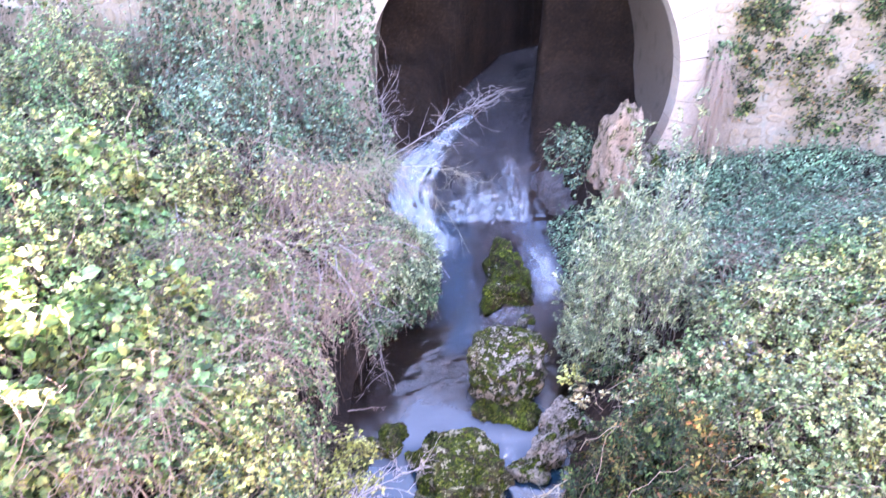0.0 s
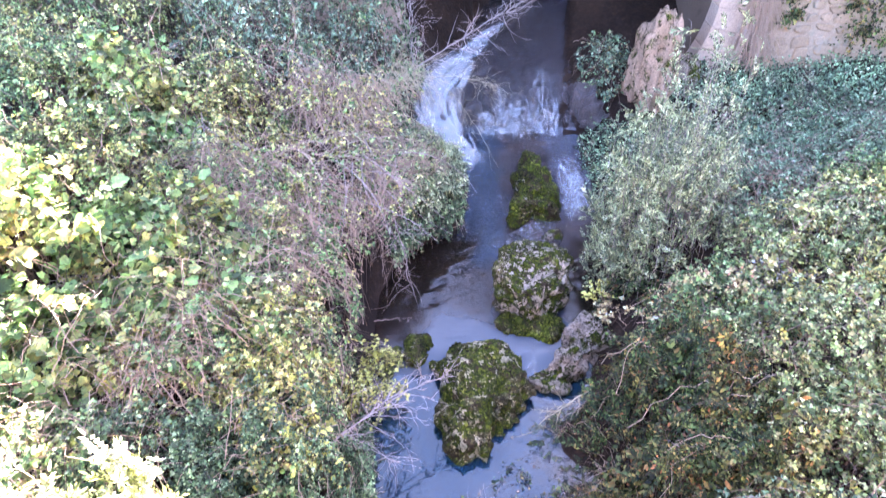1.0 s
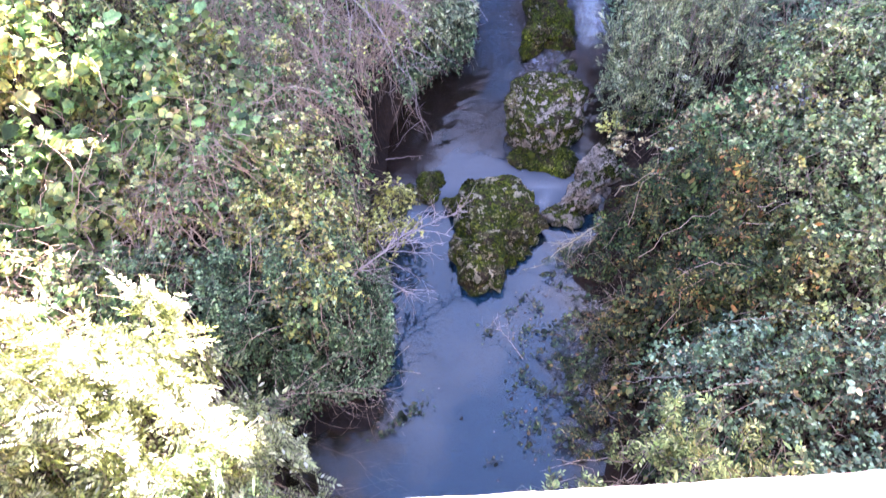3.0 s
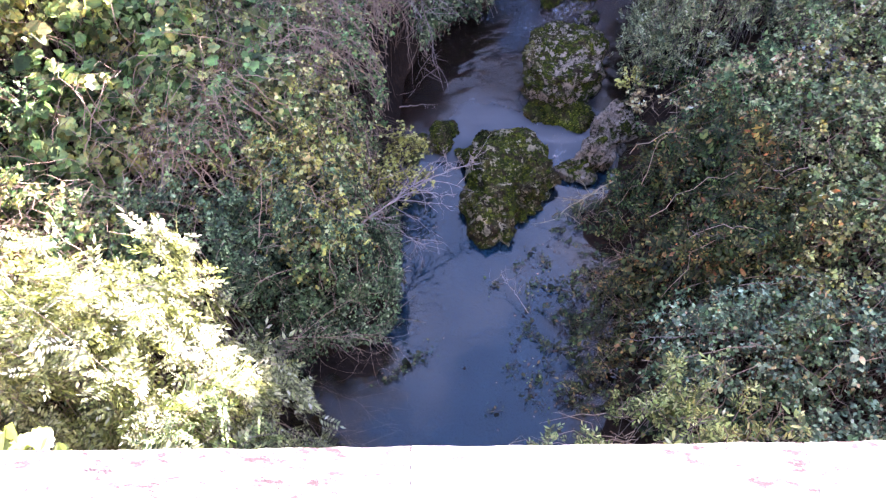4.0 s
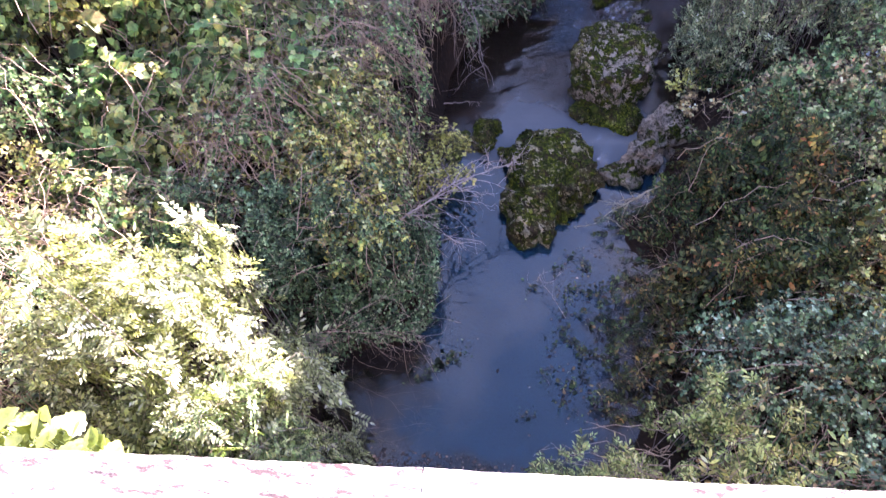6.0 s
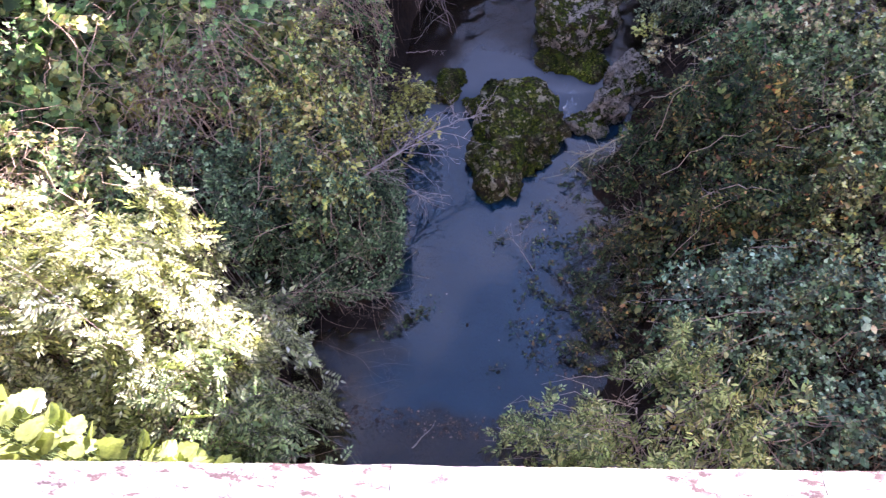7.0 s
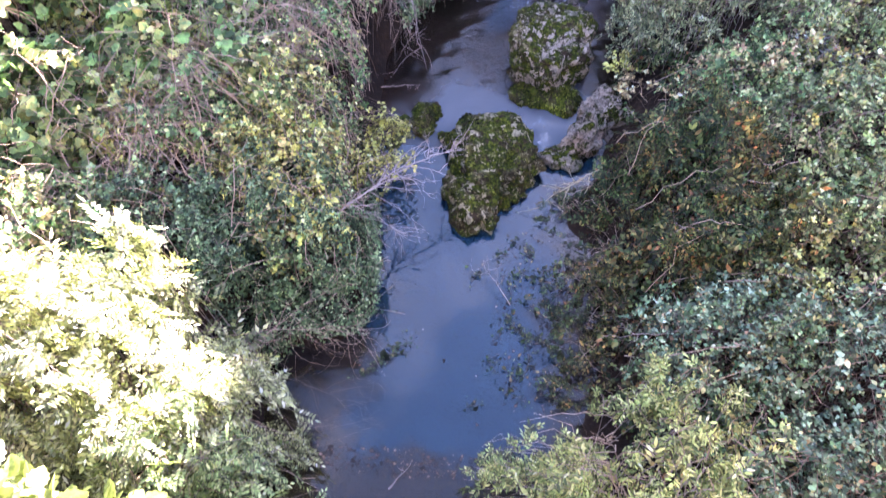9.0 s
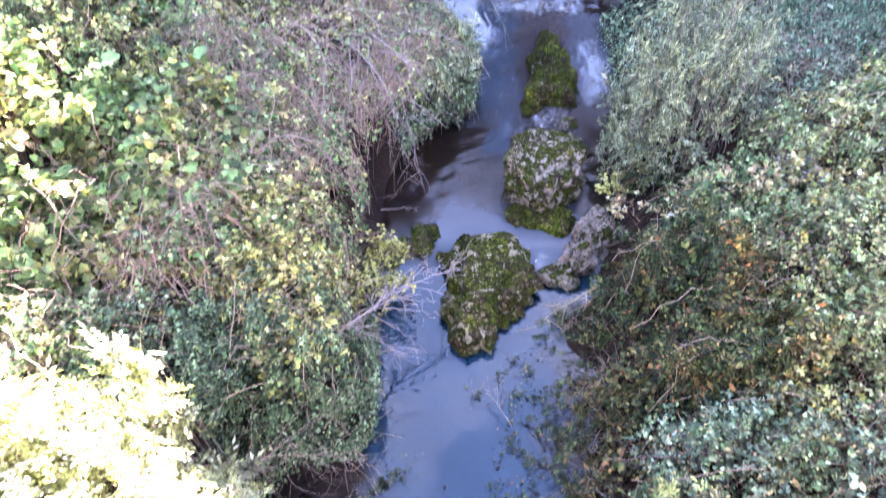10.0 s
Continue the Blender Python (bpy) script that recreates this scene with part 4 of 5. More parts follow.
bramble(-3.5, 10.6, 1.3, 1.1, 1.6, 113, mat=M_BRAMBLE_SHADE, bare=0.2)
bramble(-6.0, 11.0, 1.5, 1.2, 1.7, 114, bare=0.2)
bramble(-2.0, 11.3, 0.8, 0.9, 1.3, 115, mat=M_BRAMBLE_SHADE, bare=0.5)
bramble(-7.6, 9.4, 1.3, 1.4, 1.2, 116)
bramble(-8.6, 11.6, 1.3, 1.2, 1.8, 118)
bramble(-4.6, 11.9, 1.2, 0.5, 1.9, 119, mat=M_BRAMBLE_SHADE, bare=0.2)
thicket("vine", "climbing vine with large lobed yellow-green leaves", "vine", -3.7, 4.3, 0.75, 0.8, 0.62, 220, 13, LOBED, 0.070, M_VINE, M_GREEN_CANE, 120, bare=120)
thicket("vine", "climbing vine with large lobed yellow-green leaves", "vine", -4.7, 5.3, 0.8, 0.8, 1.35, 250, 13, LOBED, 0.070, M_VINE, M_GREEN_CANE, 121, bare=70)
thicket("vine", "climbing vine with lobed green and yellow leaves", "vine", -3.5, 5.6, 0.75, 0.75, 0.85, 200, 13, LOBED, 0.064, M_VINE, M_GREEN_CANE, 122, bare=50)
thicket("vine", "climbing vine with lobed green leaves among bare canes", "vine", -2.95, 4.9, 0.6, 0.6, 0.85, 170, 11, LOBED, 0.068, M_VINE, M_GREEN_CANE, 130, bare=60)
thicket("vine", "climbing vine with lobed green leaves among bare canes", "vine", -2.75, 5.8, 0.65, 0.6, 0.9, 120, 10, LOBED, 0.066, M_VINE, M_GREEN_CANE, 132, bare=40)
thicket("vine", "climbing vine with lobed green and yellow leaves", "vine", -2.2, 4.9, 0.5, 0.5, 0.8, 60, 10, LOBED, 0.060, M_VINE, M_GREEN_CANE, 133, bare=20)
thicket("vine", "climbing vine with lobed green and yellow leaves", "vine", -4.2, 7.9, 0.9, 0.8, 1.05, 200, 13, LOBED, 0.066, M_VINE, M_GREEN_CANE, 131, bare=50)
bramble(-3.6, 3.1, 0.8, 0.7, 0.6, 123, bare=0.8)
bramble(-4.7, 3.9, 0.8, 0.9, 0.7, 125)
bramble(-4.6, 2.5, 0.9, 0.8, 0.7, 126, "bramble bush with bare canes beside the bridge", bare=1.5)
bramble(-3.7, 1.5, 0.7, 0.6, 0.7, 127, mat=M_BRAMBLE_SHADE, bare=1.0)
bramble(-5.9, 4.6, 0.9, 1.2, 0.8, 128)
bramble(-5.8, 6.6, 0.9, 1.0, 0.8, 129)

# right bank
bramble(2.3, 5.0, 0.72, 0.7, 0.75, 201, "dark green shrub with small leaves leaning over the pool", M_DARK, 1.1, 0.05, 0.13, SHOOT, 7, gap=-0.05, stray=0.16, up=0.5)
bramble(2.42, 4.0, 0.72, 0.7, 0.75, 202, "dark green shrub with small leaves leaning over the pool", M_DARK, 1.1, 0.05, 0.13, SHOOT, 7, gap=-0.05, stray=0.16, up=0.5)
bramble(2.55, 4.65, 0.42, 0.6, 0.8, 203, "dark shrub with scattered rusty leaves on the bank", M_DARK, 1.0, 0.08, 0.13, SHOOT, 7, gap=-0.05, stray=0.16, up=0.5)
bramble(3.1, 3.7, 0.85, 0.8, 0.85, 204, mat=M_LIGHT, dens=1.1, bare=0.12, size=0.043)
bramble(2.3, 2.9, 0.9, 0.7, 0.85, 205, "bluish green bramble bush over the water's edge", M_BRAMBLE_SHADE, 1.15, 0.06, 0.042)
bramble(3.4, 2.5, 0.9, 0.8, 0.8, 206, mat=M_BRAMBLE_SHADE, bare=0.15, dens=1.0, size=0.042)
bramble(2.9, 5.9, 0.8, 0.8, 0.8, 207, "bramble bush with orange and pink autumn leaves", M_AUTUMN)
bramble(3.4, 4.9, 0.95, 0.95, 0.95, 208, mat=M_LIGHT)
bramble(4.2, 4.0, 0.9, 0.9, 0.8, 209, mat=M_LIGHT)
bramble(3.9, 6.5, 1.0, 0.9, 0.8, 210, mat=M_LIGHT, bare=0.2)
bramble(5.1, 5.6, 1.0, 1.0, 0.8, 211, mat=M_LIGHT)
bramble(5.2, 7.3, 1.2, 1.1, 0.7, 212)
bramble(3.8, 8.2, 1.1, 1.0, 0.6, 213, "low grey-green bramble with bare stems", M_LOW, bare=0.7, size=0.04, dens=1.2)
bramble(4.4, 9.7, 1.2, 0.9, 0.4, 214, "low green undergrowth before the old bridge", M_LOW, 1.3, size=0.038)
bramble(6.2, 9.0, 1.4, 1.2, 0.5, 215, "low green undergrowth before the old bridge", M_LOW, 1.3, size=0.038)
bramble(6.2, 10.9, 1.6, 0.9, 0.35, 216, "low green undergrowth before the old bridge", M_LOW, 1.3, size=0.038)
bramble(8.2, 10.2, 1.4, 1.3, 0.5, 217, mat=M_BRAMBLE_SHADE)
bramble(7.0, 7.2, 1.2, 1.2, 0.7, 218)
bramble(2.5, 12.3, 0.45, 0.6, 0.45, 221, "green growth on wet rock beside the step", M_BRAMBLE_SHADE, bare=0.1)
bramble(2.5, 1.85, 0.5, 0.36, 0.7, 225, "bluish green bramble bush by the bridge", M_BRAMBLE_SHADE, 1.0, 0.1, 0.042)
bramble(3.0, 1.6, 0.9, 0.6, 0.5, 219, "sparse bramble with tangled bare canes", M_BRAMBLE_SHADE, 1.1, 0.5, per=11)
WILLOW = dict(reach=0.25, start=0.04, up=0.35, lump=0.55, stray=0.22, rise=0.9, droop=0.0, thick=0.0028, gap=-0.1)
thicket("willow_bush", "grey-green willow bush with narrow leaves", "willow", 2.45, 7.6, 1.0, 0.95, 1.35, 210, 10, WILLOWSPRAY, 0.115, M_WILLOW, M_TWIG, 230, **WILLOW)
thicket("willow_bush", "low willow shoots leaning over the water", "willow", 1.9, 7.35, 0.42, 0.6, 0.6, 60, 9, WILLOWSPRAY, 0.11, M_WILLOW, M_TWIG, 232, **WILLOW)
thicket("hanging_grass", "grey-green grass hanging down the undercut bank", "grass", -0.75, 8.75, 0.62, 0.85, 0.36, 300, 8, WILLOWSPRAY, 0.14, M_WILLOW, M_STRAW, 233, reach=0.3, start=0.3, up=0.5, lump=0.3, stray=0.08, rise=-1.1, droop=0.25, thick=0.002, gap=0.0, level=1.0)
thicket("willow_bush", "grey-green willow bush with narrow leaves", "willow", 3.0, 8.7, 0.85, 0.8, 1.1, 150, 8, WILLOWSPRAY, 0.115, M_WILLOW, M_TWIG, 231, **WILLOW)

bramble(-2.78, 6.36, 0.22, 0.26, 0.35, 222, "sprig of dry pinkish leaves among bare canes", M_DRY, 2.0, 0.2, 0.05, TRIFOLIATE, 6, level=1.25)
bramble(3.50, 6.08, 0.30, 0.34, 0.45, 223, "silvery green herb among the brambles", M_SILVER, 1.6, 0.0, 0.05, TRIFOLIATE, 8, level=0.75)

bramble(2.03, 5.89, 0.36, 0.16, 0.30, 224, "sprig of tan and orange leaves on a dark shrub", M_TAN, 0.7, 0.1, 0.045, TRIFOLIATE, 6, level=0.68)

# bushes at the foot of the near bridge
SPRAY = dict(lump=0.5, stray=0.12, gap=-0.15)
FROND = dict(up=0.5, face=(0.25, 0.45), rise=0.45, reach=0.4, start=0.4)
thicket("pinnate_shrub", "sunlit shrub with feathery pinnate leaves, sun put into their pale colour", "shrub", -2.39, 1.95, 1.15, 0.85, 1.3, 420, 12, PINNATE, 0.14, M_PINNATE_LIT, M_TWIG, 301, bare=12, **SPRAY, **FROND)
thicket("pinnate_shrub", "shaded shrub with feathery leaves over the pool", "shrub", -1.58, 1.38, 0.60, 0.6, 1.3, 64, 9, PINNATE, 0.15, M_PINNATE_SHADED, M_TWIG, 302, bare=30, **SPRAY, **FROND)
SHOOTS = dict(lump=0.6, stray=0.13, gap=-0.2, reach=0.22, start=0.5, rise=0.5, droop=0.05)
thicket("ash_shrub", "green shrub with pinnate leaves growing by the bridge", "shrub", 1.3, 1.55, 0.9, 0.5, 1.15, 74, 10, ASHLEAF, 0.100, M_SHRUB, M_TWIG, 303, bare=60, **SHOOTS)
thicket("ash_shrub", "thin green shrub leaning over the pool", "shrub", 0.62, 1.75, 0.55, 0.38, 0.9, 46, 10, ASHLEAF, 0.092, M_SHRUB, M_TWIG, 304, bare=40, **SHOOTS)
thicket("ash_shrub", "yellow-green shrub with pinnate leaves over bluish brambles", "shrub", 1.65, 2.2, 0.65, 0.42, 0.9, 40, 10, ASHLEAF, 0.098, M_SHRUB, M_TWIG, 306, bare=24, **SHOOTS)
def large_leaf_plant(label, cx, cy, rx, ry, high, leaves, size, seed):
    """Long stalks that each carry one broad leaf."""
    rng = np.random.default_rng(seed)
    th = empty("burdock", label, "plant", cx, cy)
    blades = [mesh_of("leaf", *leaf_arrays(HOGWEED, np.zeros((1, 3)), np.array([[0, 1.0, 0]]), np.array([[0, 0, 1.0]]), np.array([size * k])), M_BROAD, True) for k in (0.75, 1.0, 1.25)]
    tips, roots = [], []
    for k in range(leaves):
        a, r = rng.uniform(0, 6.28), math.sqrt(rng.uniform(0, 1))
        x, y = cx + rx * r * math.cos(a), cy + ry * r * math.sin(a)
        z = ground_z(x, y) + high * (1.05 - 0.30 * rng.uniform(0, 1) ** 2) * (1 - 0.08 * r)
        ob = part("leaf", blades[k % 3], th)
        ob.matrix_basis = pose(x, y, float(z), rng.normal(-8, 28), rng.normal(0, 28), math.degrees(a) - 90 + rng.normal(0, 40))
        tips.append((x, y, float(z)))
        roots.append((cx + (x - cx) * 0.85, cy + (y - cy) * 0.85, float(ground_z(cx, cy)) - 0.03))
    tips, roots = np.array(tips), np.array(roots)
    paths = arcs(roots, tips * np.array([0.7, 0.7, 0.6]) + roots * np.array([0.3, 0.3, 0.4]), tips, 6)
    part("stalk_tangle", mesh_of("stalk_tangle", *tube_arrays(paths, np.full(leaves, 0.0035), np.full(leaves, 0.002)), M_STALK), th, kind="stuff")


large_leaf_plant("sunlit plant with very large pale green leaves", -2.1, 0.85, 0.95, 0.20, 2.3, 420, 0.10, 305)
bramble(1.15, 3.7, 0.55, 0.5, 0.2, 310, "straggling leafy stems trailing on the water", M_TRAIL, 0.36, 0.25, 0.105, SHOOT, 5, gap=0.0, level=0.02, thick=0.0022, up=0.5)
bramble(1.0, 3.05, 0.42, 0.5, 0.25, 311, "straggling leafy stems trailing on the water", M_TRAIL, 0.42, 0.25, 0.105, SHOOT, 5, gap=0.0, level=0.02, thick=0.0022, up=0.5)


bramble(1.85, 4.5, 0.40, 0.5, 0.35, 312, "straggling leafy stems trailing on the water", M_TRAIL, 0.45, 0.25, 0.105, SHOOT, 5, gap=0.0, level=0.05, thick=0.0022, up=0.5)
bramble(1.30, 3.75, 0.42, 0.6, 0.22, 314, "leafy sprigs leaning over the water", M_TRAIL, 0.45, 0.5, 0.095, SHOOT, 5, gap=0.0, level=0.03, thick=0.0024, up=0.5)
bramble(1.22, 4.72, 0.30, 0.34, 0.2, 543, "leafy sprigs on a mud shelf beside the pool", M_TRAIL, 0.75, 0.4, 0.095, SHOOT, 5, gap=0.0, level=0.06, thick=0.0024, up=0.5)
bramble(0.82, 4.72, 0.22, 0.22, 0.14, 544, "leafy sprigs trailing from a dead branch on the water", M_TRAIL, 0.7, 0.3, 0.085, SHOOT, 4, gap=0.0, level=0.05, thick=0.0022, up=0.5)
bramble(1.55, 5.05, 0.36, 0.36, 0.4, 313, "small leafy shrub growing behind the boulders", M_TRAIL, 0.7, 0.25, 0.105, SHOOT, 5, gap=0.0, level=0.1, thick=0.0022, up=0.5)


def cover(name, label, category, cx, cy, rx, ry, n, shape, size, mat, seed, lift=0.1, strands=0, hang=0.3):
    """Creeping leaves that lie on the slope of the bank, with strands that hang down."""
    rng = np.random.default_rng(seed)
    th = empty(name, label, category, cx, cy)
    r, a = np.sqrt(rng.uniform(0, 1, n)), rng.uniform(0, 2 * np.pi, n)
    x, y = cx + rx * r * np.cos(a), cy + ry * r * np.sin(a)
    d, side = edge_distance(x, y)
    ok = (d > -0.10) & ~hollow(x, y)
    x, y, d = x[ok], y[ok], d[ok]
    hills = Waves(seed, 0.4)
    z = np.maximum(ground_z(x, y), along(LEVEL, y) + rng.uniform(0.0, 0.3, len(x))) + lift * (1 + 0.8 * hills(x, y)) * rng.uniform(0.3, 1.2, len(x))
    e = 0.05
    grad = np.stack([ground_z(x - e, y) - ground_z(x + e, y), ground_z(x, y - e) - ground_z(x, y + e), np.full(len(x), 2 * e)], 1)
    normal = unit(unit(grad) + rng.normal(0, 0.35, grad.shape))
    axis = rng.normal(0, 0.7, grad.shape) + np.array([0, 0, -0.8])
    axis = axis - normal * (axis * normal).sum(1, keepdims=True)
    pos = np.stack([x, y, z], 1)
    sz = size * np.exp(rng.normal(0, 0.25, len(x)))
    part("foliage", mesh_of("foliage", *leaf_arrays(shape, pos, axis, normal, sz), mat), th, kind="stuff")
    m = max(strands, 12)
    pick = rng.choice(np.nonzero(d < np.quantile(d, 0.5))[0], m)
    p0 = pos[pick]
    p2 = p0 + np.stack([rng.normal(0, 0.1, m), rng.normal(0, 0.1, m), -hang * rng.uniform(0.3, 1, m)], 1)
    p2[:, 2] = np.maximum(p2[:, 2], along(LEVEL, p2[:, 1]) + 0.01)
    paths = arcs(p0 + rng.normal(0, 0.12, p0.shape) * np.array([1, 1, 0.3]), p0 + np.array([0, 0, 0.05]), p2, 6, 0.01, rng)
    part("stem_tangle", mesh_of("stem_tangle", *tube_arrays(paths, np.full(m, 0.003), np.full(m, 0.0015)), M_CANE), th, kind="stuff")
    idx = np.repeat(np.arange(m), 12)
    lp, lt = at_fraction(paths, idx, rng.uniform(0.1, 1, len(idx)))
    ln = unit(rng.normal(0, 0.5, lp.shape) + np.array([0.3, -0.7, 0.3]))
    part("trailing_foliage", mesh_of("trailing_foliage", *leaf_arrays(shape, lp + rng.normal(0, 0.012, lp.shape), rng.normal(0, 0.4, lp.shape) + np.array([0, 0, -1]), ln, size * 0.8 * np.exp(rng.normal(0, 0.3, len(lp))), ), mat), th, kind="stuff")
    return th


cover("ivy", "dark green ivy carpet over the steep bank", "ivy", -1.55, 3.45, 0.9, 0.75, 20000, IVY, 0.028, M_IVY, 401, 0.42, 160)
cover("ivy", "dark green ivy carpet over the steep bank", "ivy", -1.5, 4.6, 0.6, 0.9, 9000, IVY, 0.030, M_IVY, 402, 0.12, 90)
cover("ivy", "ivy hanging from the overhanging bank", "ivy", -0.75, 8.3, 0.75, 0.95, 9000, IVY, 0.04, M_IVY, 403, 0.22, 220, 0.7)
cover("ivy", "ivy and moss on the undercut bank", "ivy", -1.1, 9.9, 0.7, 0.8, 5000, IVY, 0.04, M_IVY, 404, 0.15, 100, 0.5)
cover("ivy", "ivy on the bank beside the fall", "ivy", -1.7, 12.0, 0.8, 1.2, 3000, IVY, 0.06, M_IVY, 405, 0.15, 40)
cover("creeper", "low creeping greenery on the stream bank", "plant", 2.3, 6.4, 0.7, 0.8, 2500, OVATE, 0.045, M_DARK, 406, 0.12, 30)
cover("creeper", "low creeping greenery on the stream bank", "plant", 2.6, 9.8, 0.9, 1.3, 4500, OVATE, 0.04, M_LOW, 407, 0.12, 30)
cover("creeper", "low creeping greenery before the old bridge", "plant", 5.8, 10.2, 2.6, 2.0, 16000, OVATE, 0.045, M_LOW, 408, 0.15, 30)
cover("creeper", "low creeping greenery at the foot of the wall", "plant", 6.2, 11.9, 2.8, 0.6, 9000, OVATE, 0.042, M_LOW, 410, 0.15, 30)
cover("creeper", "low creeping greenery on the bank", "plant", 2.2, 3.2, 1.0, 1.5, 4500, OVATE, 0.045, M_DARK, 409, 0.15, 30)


def bare_branch(name, label, base, tip, radius, twigs, seed, sag=0.1, length=0.35, mat=None):
    """A leafless branch with side twigs that fork once more."""
    rng = np.random.default_rng(seed)
    base, tip = np.array(base, float)[None], np.array(tip, float)[None]
    br = empty(name, label, "branch", 0, 0)
    radius *= 0.62
    main = arcs(base, (base + tip) / 2 + np.array([[0, 0, sag]]), tip, 14, 0.02, rng)
    part("stem", mesh_of("stem", *tube_arrays(main, [radius], [radius * 0.25], 6), mat or M_TWIG, True), br)
    along_ = unit(tip - base)

    def grow(parents, n, size, r):
        idx = rng.integers(0, len(parents), n)
        p0, tan = at_fraction(parents, idx, rng.uniform(0.2, 0.98, n))
        way = unit(unit(tan) * 0.9 + rng.normal(0, 0.75, (n, 3)) * np.array([1, 1, 0.7]))
        ln = (size * rng.uniform(0.35, 1.2, n))[:, None]
        p2 = p0 + way * ln
        p1 = p0 + way * ln * 0.5 + rng.normal(0, 0.22, (n, 3)) * ln
        paths = arcs(p0, p1, p2, 7, 0.006, rng)
        part("twig_spray", mesh_of("twig_spray", *tube_arrays(paths, np.full(n, r), np.full(n, r * 0.4)), mat or M_TWIG), br, kind="stuff")
        return paths

    first = grow(main, twigs, length, radius * 0.45)
    grow(first, twigs * 2, length * 0.5, radius * 0.28)
    return br


def cane_sweep(label, a, b, way, n, length, seed, mat, radius=0.004, spread=0.35, leaves=0):
    """Long arching canes that lean one way over the growth below, from a line of roots between a and b."""
    rng = np.random.default_rng(seed)
    th = empty("cane_sweep", label, "canes", 0, 0, "sweeps of dead canes")
    u = rng.uniform(0, 1, (n, 1))
    p0 = np.array(a) * (1 - u) + np.array(b) * u + rng.normal(0, 0.14, (n, 3))
    d = unit(np.array(way) + rng.normal(0, spread, (n, 3)))
    L = length * rng.uniform(0.45, 1.25, (n, 1))
    p1 = p0 + d * L * 0.55 + np.array([0, 0, 0.22]) * L + rng.normal(0, 0.16, (n, 3)) * L
    p2 = p0 + d * L
    paths = arcs(p0, p1, p2, 9, 0.012, rng)
    r = radius * rng.uniform(0.5, 1.5, n)
    part("cane_tangle", mesh_of("cane_tangle", *tube_arrays(paths, r, r * 0.35), mat), th, kind="stuff")
    k = n * 2
    f, tan = at_fraction(paths, rng.integers(0, n, k), rng.uniform(0.3, 0.95, k))
    w = unit(unit(tan) + rng.normal(0, 0.6, (k, 3)))
    ln = rng.uniform(0.08, 0.3, (k, 1))
    side = arcs(f, f + w * ln * 0.5 + rng.normal(0, 0.02, (k, 3)), f + w * ln, 5)
    part("twig_spray", mesh_of("twig_spray", *tube_arrays(side, np.full(k, radius * 0.45), np.full(k, radius * 0.2)), mat), th, kind="stuff")
    if leaves:
        idx = rng.integers(0, n, leaves)
        pos, tan = at_fraction(paths, idx, rng.uniform(0.15, 1, leaves))
        nor = unit(rng.normal(0, 0.45, (leaves, 3)) + np.array([0.2, -0.3, 0.8]))
        part("foliage", mesh_of("foliage", *leaf_arrays(TRIFOLIATE, pos + rng.normal(0, 0.02, pos.shape), rng.normal(0, 1, pos.shape), nor, 0.045 * np.exp(rng.normal(0, 0.3, leaves))), M_BRAMBLE), th, kind="stuff")
    return th


cane_sweep("straw-coloured dead canes leaning over the stream bank", (-1.9, 8.0, 1.75), (-1.5, 10.6, 1.75), (0.75, -0.6, -0.30), 65, 1.0, 521, M_STRAW, 0.0055, 0.55, 240)
cane_sweep("straw-coloured dead canes beside the chute", (-1.5, 10.4, 1.6), (-1.0, 11.5, 1.55), (0.45, -0.7, -0.35), 130, 0.8, 522, M_STRAW, 0.005, 0.5, 60)
cane_sweep("purplish dead canes arching over the brambles", (-3.0, 7.2, 1.9), (-1.9, 7.9, 1.8), (0.7, -0.5, -0.1), 75, 1.1, 523, M_CANE, 0.0052, 0.7, 260)
cane_sweep("grey dead canes falling towards the undercut bank", (-1.7, 7.4, 1.6), (-1.1, 8.2, 1.6), (0.45, -0.75, -0.55), 16, 1.3, 524, M_TWIG, 0.006, 0.5)
cane_sweep("purplish dead canes arching over the brambles", (-3.0, 4.3, 1.75), (-2.0, 5.6, 1.75), (0.5, -0.4, 0.0), 60, 0.9, 525, M_CANE, 0.0046, 0.7, 160)
cane_sweep("brown dead canes on the upper slope", (-5.2, 8.6, 2.6), (-2.6, 9.6, 2.3), (0.6, -0.6, -0.2), 80, 1.2, 526, M_CANE, 0.0058, 0.7, 260)
bare_branch("dead_branch", "grey leafless branch reaching over the pool", (-1.45, 3.68, 0.90), (-0.63, 4.72, 0.78), 0.022, 20, 501, 0.06, 0.45)
bare_branch("dead_branch", "forked end of a grey branch over the pool", (-0.80, 4.50, 0.80), (-0.14, 4.98, 0.72), 0.014, 16, 532, 0.14, 0.3)
bare_branch("dead_branch", "thin grey twig spread over the pool", (-0.84, 4.45, 0.80), (-0.37, 4.66, 0.56), 0.008, 5, 533, 0.03, 0.2)
bare_branch("dead_branch", "thin grey twig spread over the pool", (-0.92, 4.35, 0.80), (-0.32, 4.50, 0.56), 0.008, 5, 534, 0.05, 0.2)
bare_branch("dead_branch", "thin grey twig drooping over the pool", (-0.98, 4.28, 0.80), (-0.48, 4.10, 0.55), 0.007, 4, 535, 0.03, 0.2)
bare_branch("dead_branch", "thin grey twig drooping over the pool", (-1.12, 4.10, 0.82), (-0.60, 3.96, 0.52), 0.008, 6, 536, 0.05, 0.25)
